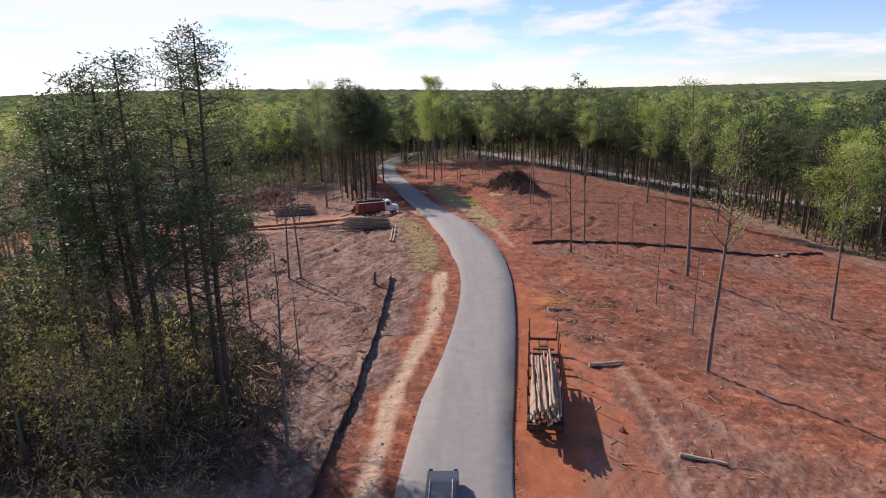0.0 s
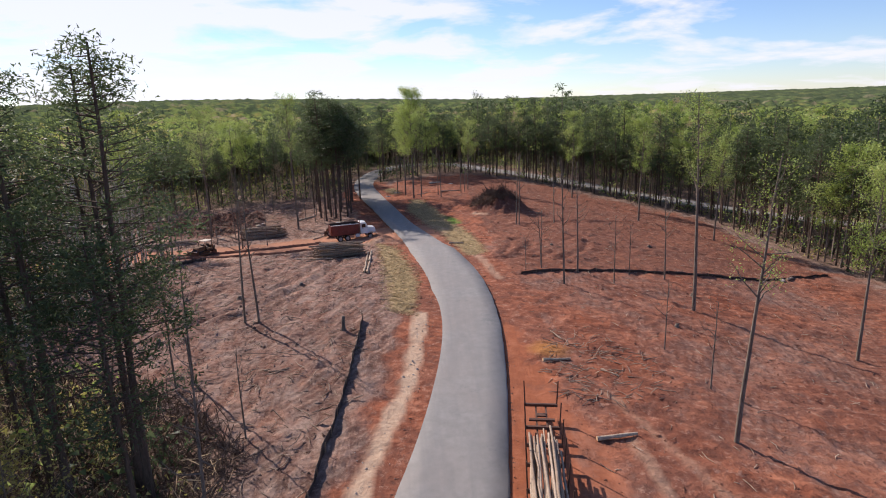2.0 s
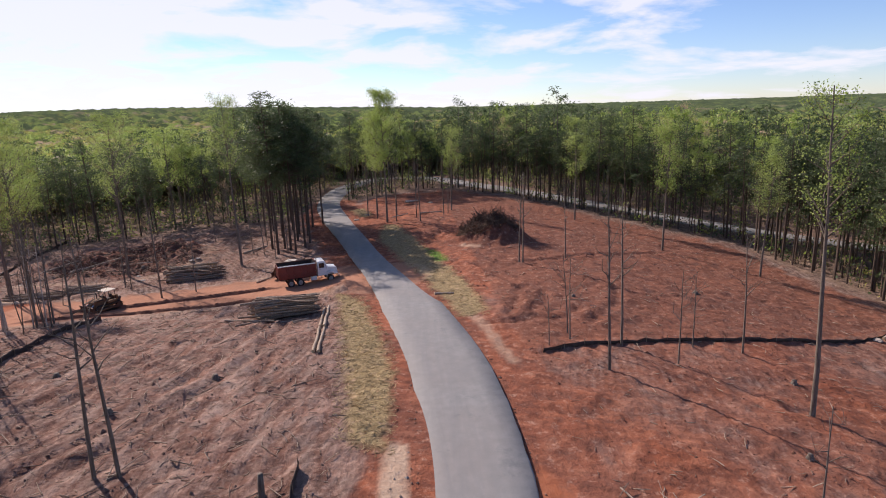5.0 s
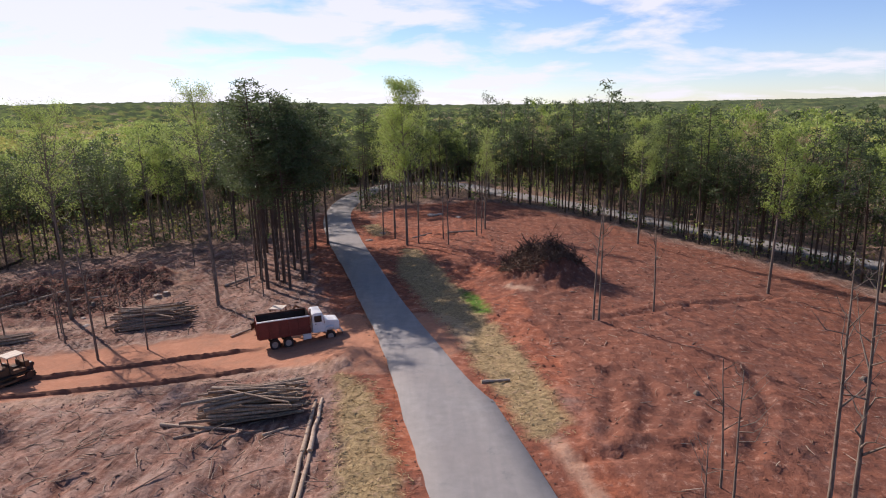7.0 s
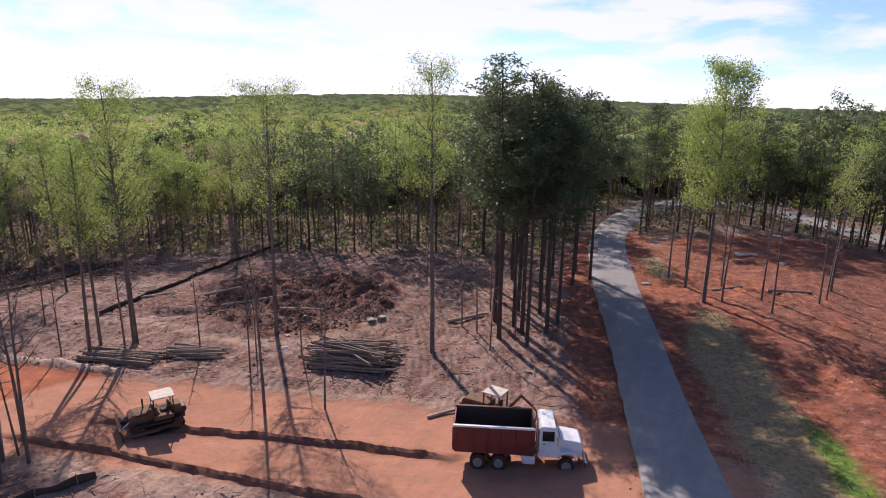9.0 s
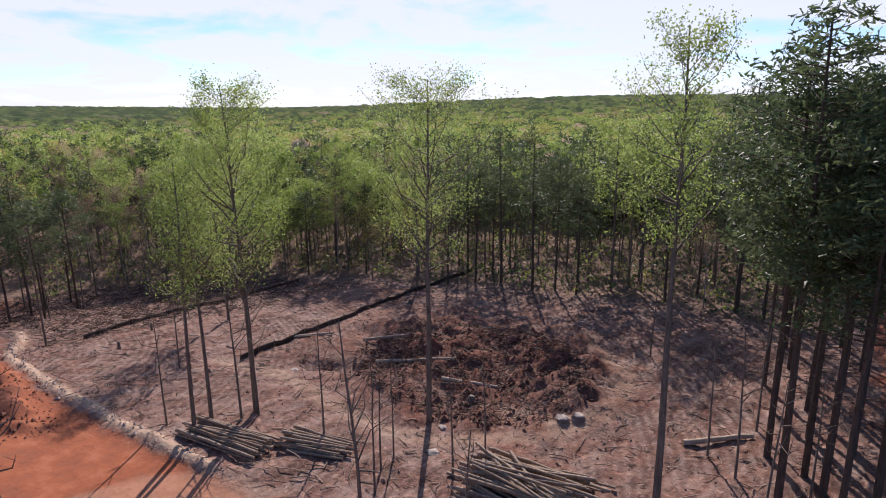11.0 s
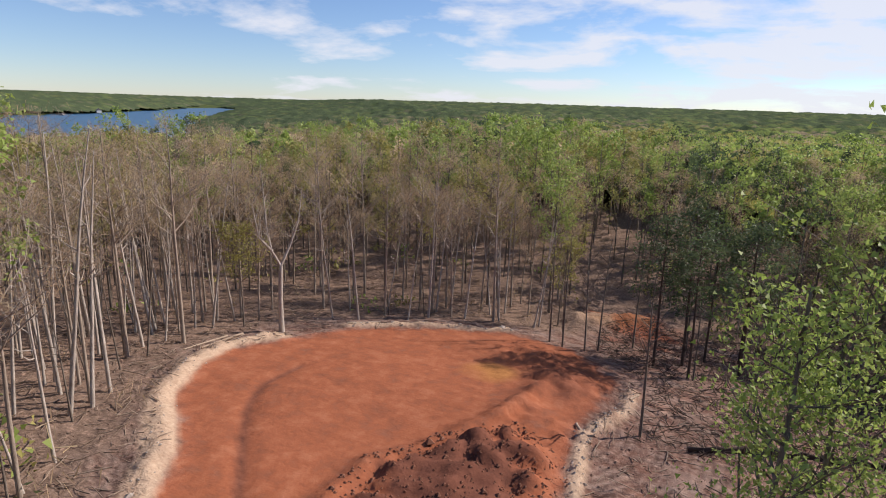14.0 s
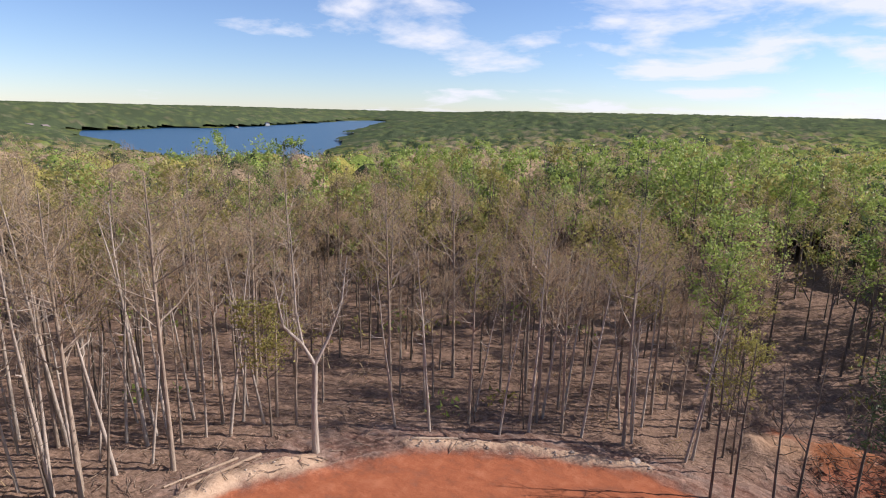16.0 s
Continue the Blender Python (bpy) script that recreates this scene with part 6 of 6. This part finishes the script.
# ------------------------------------------------------------------ silt fences
def silt_fence(line, high=0.6):
    q = smooth_line(line, 1.1)
    t = new("silt_fence")
    tagged(t, "sagging black fabric silt fence on wooden stakes", "fence", "silt fences round the lots")
    rng = np.random.default_rng(len(line) * 7 + int(abs(line[0][0])))
    v, f = [], []
    for i, (x, y) in enumerate(q):
        z = floor_z(x, y)
        h = high * (0.8 + 0.2 * abs(math.cos(i * math.pi / 2))) * rng.uniform(0.88, 1.04)
        lx, ly = rng.normal(0, 0.05), rng.normal(0, 0.05)
        v += [(x - 0.02, y, z - 0.1), (x + lx, y + ly, z + h * 0.5), (x + lx * 1.6, y + ly * 1.6, z + h), (x + lx * 1.6 + 0.03, y + ly * 1.6 + 0.02, z + h), (x + lx + 0.03, y + ly + 0.02, z + h * 0.5), (x + 0.03, y + 0.02, z - 0.1)]
    for i in range(len(q) - 1):
        for k in range(6):
            a, b = i * 6 + k, i * 6 + (k + 1) % 6
            f.append((a, b, b + 6, a + 6))
    mesh_ob("fabric", np.array(v), f, M_FABRIC, t)
    bm = bmesh.new()
    block(bm, (-0.025, -0.025, -0.2), (0.025, 0.025, high + 0.22), 0.004)
    first = part("stake", bm, M_STAKE, t)
    for i in range(0, len(q), 2):
        ob = first if i == 0 else first.copy()
        if i:
            scene.collection.objects.link(ob)
        ob.matrix_basis = pose(q[i][0] + 0.06, q[i][1] + 0.05, floor_z(*q[i]), rng.uniform(-5, 5), rng.uniform(-5, 5), rng.uniform(0, 90))


for line in ([(-6.7, 65.0), (-6.5, 55.1), (-6.9, 43.2), (-7.3, 35.6), (-8.0, 30.7), (-8.6, 20)], [(12.6, 82.0), (16.6, 83.8), (22.5, 84.9), (29, 86.0), (43.5, 89.5), (55.7, 94.6), (67.3, 100.6)],
             [(-33.5, 58.0), (-36.2, 68), (-37.2, 77), (-37.5, 86), (-38.7, 95.9), (-36.6, 103.5)], [(-21.5, 31.5), (-17.8, 33.0), (-13.9, 34.7)], [(-84.5, 117.5), (-87, 121), (-93.0, 135), (-97.0, 152)], [(-66.8, 126.4), (-70.5, 140), (-74.8, 157), (-76, 171)]):
    silt_fence(line, 0.42 if line[0][0] > 0 else 0.6)


# ------------------------------------------------------------------ brush, slash, clods, straw
def sticks(name, places, length, thick, rng, label, lift=0.5, category="debris", wood=None):
    """Many dead branches thrown on the ground, in one mesh."""
    s = Soup()
    for x, y, z in places:
        a, e = rng.uniform(0, 6.28), rng.normal(0, lift * 0.25)
        ln = length * rng.uniform(0.3, 1.3)
        d = np.array((math.cos(a) * math.cos(e), math.sin(a) * math.cos(e), math.sin(e))) * ln / 2
        c = np.array((x, y, z + abs(d[2]) + thick))
        bend = rng.normal(0, 0.06 * ln, 3) * (1, 1, 0.3)
        s.add(*tube([c - d, c + bend, c + d], [thick * rng.uniform(0.6, 1.4), thick, thick * 0.4], 3))
    return tagged(mesh_ob(name, *s.arrays(), wood or M_STICK), label, category, kind="stuff")


SR = np.random.default_rng(91)


def spots(n, test, x0, x1, y0, y1):
    out = []
    while len(out) < n:
        x, y = SR.uniform(x0, x1, 4000), SR.uniform(y0, y1, 4000)
        ok = test(x, y)
        out += [(a, b, floor_z(a, b)) for a, b in zip(x[ok], y[ok])]
    return out[:n]


def slash_land(x, y):
    return (inside(CLEARING, x, y) > -6) & (along(ROAD, x, y) > 9) & (x < along_x(y)) & (inside(CUL, x, y) < 0) & (along(GRADED, x, y) > 8)


def red_land(x, y):
    return (inside(CLEARING, x, y) > 0) & (along(ROAD, x, y) > 7) & (x > along_x(y))


sticks("slash", spots(4200, slash_land, -100, -4, 24, 172), 0.8, 0.026, SR, "broken twigs and bark strewn over the logged lots")
sticks("large_slash", spots(1100, slash_land, -100, -4, 24, 172), 2.4, 0.04, SR, "grey broken branches strewn over the logged lots")
sticks("slash_east", spots(900, lambda x, y: red_land(x, y) & (inside(SHOULDER, x, y) < 0), 4, 66, 28, 175), 0.8, 0.024, SR, "scattered twigs on the red clay")
sticks("pale_slash", spots(1500, slash_land, -100, -4, 24, 165), 1.2, 0.034, SR, "pale snapped branches lying over the logged lots", 0.4, "debris", M_LOG)
sticks("pale_slash_east", spots(520, lambda x, y: red_land(x, y) & (along(ROAD, x, y) > 9), 4, 60, 28, 165), 1.1, 0.034, SR, "pale snapped branches on the red clay", 0.4, "debris", M_LOG)
sticks("branches_east", spots(170, lambda x, y: red_land(x, y) & (np.hypot(x - 14, y - 55) < 7), 4, 30, 44, 66), 1.5, 0.035, SR, "broken pale branches in a patch on the clay")
sticks("corner_brush", spots(4200, lambda x, y: (inside(CLEARING, x, y) > -3) & (x < -84) & (inside(CUL, x, y) < -2.5), -124, -84, 108, 152), 1.5, 0.035, SR, "dark tangled brush and tops on the rough corner", 1.6, "debris", M_BRUSH)
BRUSH = [(-11.8, 28), (-12, 42), (-19, 49.5), (-29, 54.5), (-40, 56), (-40, 28)]
sticks("brush_tangle", spots(6500, lambda x, y: inside(BRUSH, x, y) > 0, -40, -11, 28, 56), 2.3, 0.03, SR, "dark tangled brush under the first pines", 3.0, "debris", M_BRUSH)
sticks("forest_litter", spots(2600, lambda x, y: (inside(CLEARING, x, y) < 0) & (inside(CLEARING, x, y) > -30), -125, -40, 50, 130), 1.6, 0.03, SR, "fallen branches on the leaf litter under the trees")
ring = [(-50 + 12.5 * r * math.cos(a), 141 + 9.5 * r * math.sin(a)) for r, a in zip(np.sqrt(SR.uniform(0, 1, 1500)), SR.uniform(0, 6.28, 1500))]
sticks("stump_debris", [(x, y, floor_z(x, y) + SR.uniform(0, 0.1)) for x, y in ring], 1.2, 0.035, SR, "dark heap of grubbed stumps and roots", 0.9, "debris", M_BRUSH)
heap = [(15.2 + 5.4 * r * math.cos(a), 133 + 4.2 * r * math.sin(a), r) for r, a in zip(np.sqrt(SR.uniform(0, 1, 1500)), SR.uniform(0, 6.28, 1500))]
sticks("brush_pile", [(x, y, floor_z(x, y) + SR.uniform(0, 1.0) * (1 - r ** 2)) for x, y, r in heap], 2.0, 0.04, SR, "tall dark pile of pushed-up brush and roots", 2.0, "brush pile", M_BRUSH)


def clods(name, places, size, material, rng, label):
    s = Soup()
    base = np.array(((1, 0, 0), (-1, 0, 0), (0, 1, 0), (0, -1, 0), (0, 0, 1), (0, 0, -1)), float)
    tri = [(0, 2, 4), (2, 1, 4), (1, 3, 4), (3, 0, 4), (2, 0, 5), (1, 2, 5), (3, 1, 5), (0, 3, 5)]
    for x, y, z in places:
        r = size * rng.lognormal(0, 0.45)
        s.add(base * rng.uniform(0.55, 1.3, (6, 3)) * r * (1, 1, 0.7) + (x, y, z + 0.2 * r), tri)
    return tagged(mesh_ob(name, *s.arrays(), material, None, False), label, "soil", kind="stuff")


M_CLOD = plain("clay_clods", (0.21, 0.085, 0.05), 0.95, 0, 0.4, 0.8)
M_CLOD_GREY = plain("slash_clods", (0.19, 0.12, 0.09), 0.95, 0, 0.45, 0.8)
M_ROCK = plain("pale_rock", (0.40, 0.34, 0.29), 0.9, 0, 0.3, 2)
clods("clods", spots(6000, red_land, 4, 64, 28, 175), 0.06, M_CLOD, SR, "lumps of red clay on the graded land")
clods("slash_clods", spots(6500, slash_land, -98, -4, 24, 170), 0.065, M_CLOD_GREY, SR, "clods of torn soil and bark")
clods("turned_clods", spots(1300, lambda x, y: inside(TURNED, x, y) > -1.5, -88, -58, 96, 114), 0.08, M_CLOD, SR, "lumps of dug red clay")
clods("stump_clods", [(x + SR.normal(0, 0.5), y + SR.normal(0, 0.5), floor_z(x, y)) for x, y in ring], 0.15, plain("dark_root_earth", (0.145, 0.06, 0.042), 0.95, 0, 0.5, 1.0), SR, "dark lumps of earth and roots in the heap")
verge = []
for line, n in ((GUTTER_WEST, 60), (CURB_NORTH, 300), (CURB_SOUTH, 60), (CURB_WEST, 60)):
    p = smooth_line(line, 0.5)
    for k in SR.integers(0, len(p), n):
        x, y = p[k] + SR.normal(0, 0.45, 2)
        verge.append((x, y, floor_z(x, y)))
clods("pale_rubble", verge, 0.085, M_ROCK, SR, "pale rubble and dried mud along the banks")


def rut_ridge(line, width, high):
    """A low crumbling ridge of pushed-up clay."""
    q = smooth_line(line, 0.32)
    d = np.gradient(q, axis=0)
    d /= np.linalg.norm(d, axis=1, keepdims=True)
    side = np.stack([d[:, 1], -d[:, 0]], 1)
    v, n = [], len(q)
    for i in range(n):
        ends = min(1.0, i / 8, (n - 1 - i) / 8)
        wob = 0.25 * noise.noise((q[i][0] * 0.5, q[i][1] * 0.5, 3.0))
        for c, h in ((-1.0, -0.12), (-0.55, 0.45), (-0.1, 1.0), (0.35, 0.6), (1.0, -0.12)):
            x, y = q[i] + side[i] * (c * width * SR.uniform(0.9, 1.1) + wob)
            v.append((x, y, floor_z(x, y) + (h * high * ends * SR.uniform(0.82, 1.15) if h > 0 else -0.06)))
    f = [(i * 5 + k, i * 5 + k + 1, i * 5 + k + 6, i * 5 + k + 5) for i in range(n - 1) for k in range(4)]
    tagged(mesh_ob("clay_ridge", np.array(v), f, M_CLOD, None, False), "low crumbling ridge of red clay along a wheel rut", "soil", kind="stuff")


rut_ridge(RUTS[0], 0.5, 0.42)
rut_ridge(RUTS[1], 0.45, 0.34)


def road_edge():
    """Crumbled dark edge of the asphalt."""
    q = smooth_line(ROAD, 0.5)
    d = np.gradient(q, axis=0)
    d /= np.linalg.norm(d, axis=1, keepdims=True)
    out = []
    for k in SR.integers(0, len(q), 2600):
        s = SR.choice((-1, 1))
        x, y = q[k] + np.array((d[k][1], -d[k][0])) * s * (ROAD_HALF + abs(SR.normal(0, 0.22)) + 0.03)
        out.append((x, y, floor_z(x, y) + 0.02))
    clods("crumbled_road_edge", out, 0.045, plain("dark_gravel", (0.19, 0.12, 0.09), 0.9, 0, 0.4, 3), SR, "dark crumbled gravel along the asphalt's edge")


road_edge()


def straw():
    v, f = [], []
    pts = []
    for strip in (STRAW_EAST, STRAW_WEST, STRAW_NORTH):
        px, py = zip(*strip)
        pts += spots(2600 if strip is not STRAW_NORTH else 500, lambda x, y: inside(strip, x, y) > -0.4, min(px), max(px), min(py), max(py))
    c = np.array(pts) + (0, 0, 0.05)
    v, f = leaf_quads(c, 0.6, 0.05, SR, 0.0, 0.12)
    m = plain("dry_straw", (0.44, 0.33, 0.165), 0.85, 0, 0.35, 1.2)
    tagged(mesh_ob("straw_mulch", v, f, m, None, False), "loose yellow straw mulch spread along the verge", "straw", kind="stuff")


straw()


# ------------------------------------------------------------------ stumps, rocks, far houses
def stump(x, y, h, r, label="splintered grey tree stump"):
    s = Soup()
    s.add(*tube([(0, 0, -0.2), (0, 0, 0.15), (0.02, 0.01, h * 0.6), (0.05, 0.02, h)], [r * 1.7, r * 1.15, r, r * 0.85], 9, True))
    for k in range(5):
        a = k * 1.26 + 0.3
        s.add(*tube([(0, 0, 0.12), (r * 2.6 * math.cos(a), r * 2.6 * math.sin(a), -0.05)], [r * 0.5, r * 0.15], 5))
    ob = mesh_ob("stump", *s.arrays(), M_GREY_BARK)
    ob.location = (x, y, floor_z(x, y))
    tagged(ob, label, "stump", "stumps on the lots")


for x, y, h, r in ((-8.3, 62.5, 1.5, 0.18), (-22, 74, 0.4, 0.25), (-30, 82, 0.35, 0.22), (-26, 61, 0.4, 0.2), (-16, 80, 0.35, 0.25), (-34, 70, 0.4, 0.25), (-45, 136, 0.5, 0.3), (27, 66, 0.4, 0.2), (34, 78, 0.4, 0.22), (20, 98, 0.3, 0.2), (38, 104, 0.35, 0.25), (-83, 124, 0.9, 0.12), (-78, 119, 0.7, 0.14), (-70, 152, 0.5, 0.25)):
    stump(x, y, h, r)


def rock(x, y, r):
    bm = bmesh.new()
    bmesh.ops.create_icosphere(bm, subdivisions=2, radius=r)
    rng = np.random.default_rng(int(abs(x * 7 + y * 3)))
    for v in bm.verts:
        v.co = Vector((v.co.x * rng.uniform(0.7, 1.25) * 1.3, v.co.y * rng.uniform(0.7, 1.25), v.co.z * rng.uniform(0.6, 1.2) * 0.42))
    me = bpy.data.meshes.new("rock")
    bm.to_mesh(me)
    bm.free()
    me.materials.append(M_ROCK)
    ob = new("rock", me)
    ob.location = (x, y, floor_z(x, y) + r * 0.15)
    tagged(ob, "pale angular boulder on the disturbed soil", "rock", "rocks about the site")


for x, y, r in ((2.2, 182.5, 0.9), (3.9, 183.4, 0.6), (7.5, 179, 0.5), (-37.4, 138.2, 0.45), (-36.6, 139.2, 0.35), (-42.0, 128.5, 0.4), (-61.5, 129.2, 0.4), (55.5, 94.2, 0.5), (-44.0, 131.5, 0.3), (-7.5, 165, 0.5), (-9.5, 160, 0.5), (-107, 97.2, 0.4)):
    rock(x, y, r)


def far_house(x, y, heading, w, d, h, label):
    t = thing("house", x, y, heading, label, "house", float(relief(x, y)) - 0.3, "houses by the lake")
    bm = bmesh.new()
    block(bm, (-w / 2, -d / 2, 0), (w / 2, d / 2, h))
    wall = part("wall", bm, M_HOUSE, t)
    bm = bmesh.new()
    prism(bm, [(-d / 2 - 0.5, h), (0, h + d * 0.42), (d / 2 + 0.5, h)], -w / 2 - 0.4, w / 2 + 0.4)
    roof = part("roof", bm, M_ROOF, t)
    bm = bmesh.new()
    block(bm, (w * 0.2, -0.5, h + d * 0.2), (w * 0.2 + 0.9, 0.4, h + d * 0.42 + 1.2))
    part("chimney", bm, M_ROOF, roof)
    for s in (-1, 1):
        for k in range(3):
            for lv in range(int(h // 2.8)):
                bm = bmesh.new()
                xx = -w / 2 + w * (k + 0.5) / 3
                block(bm, (xx - 0.6, s * d / 2 - 0.05, 0.9 + 2.8 * lv), (xx + 0.6, s * d / 2 + 0.05, 2.3 + 2.8 * lv))
                part("window", bm, M_GLASS, wall)


M_HOUSE = plain("white_siding", (0.75, 0.74, 0.70), 0.7, 0, 0.1, 0.5)
M_ROOF = plain("grey_shingle_roof", (0.20, 0.18, 0.17), 0.85, 0, 0.3, 0.8)
for x, y, a, w in ((-332, -173, 30, 15), (-350, -155, 10, 13), (-843, -1146, 55, 18), (-910, -1188, 50, 16), (-994, -1246, 60, 18), (-1120, -1329, 40, 20), (-1331, -1460, 58, 20), (-558, -1195, 20, 20), (-596, -1219, 35, 18), (-484, -1173, 60, 20), (-751, -1092, 30, 18)):
    far_house(x, y, a, w, w * 0.62, 6.0 if w < 17 else 7.5, "distant white lake house with a grey gabled roof")
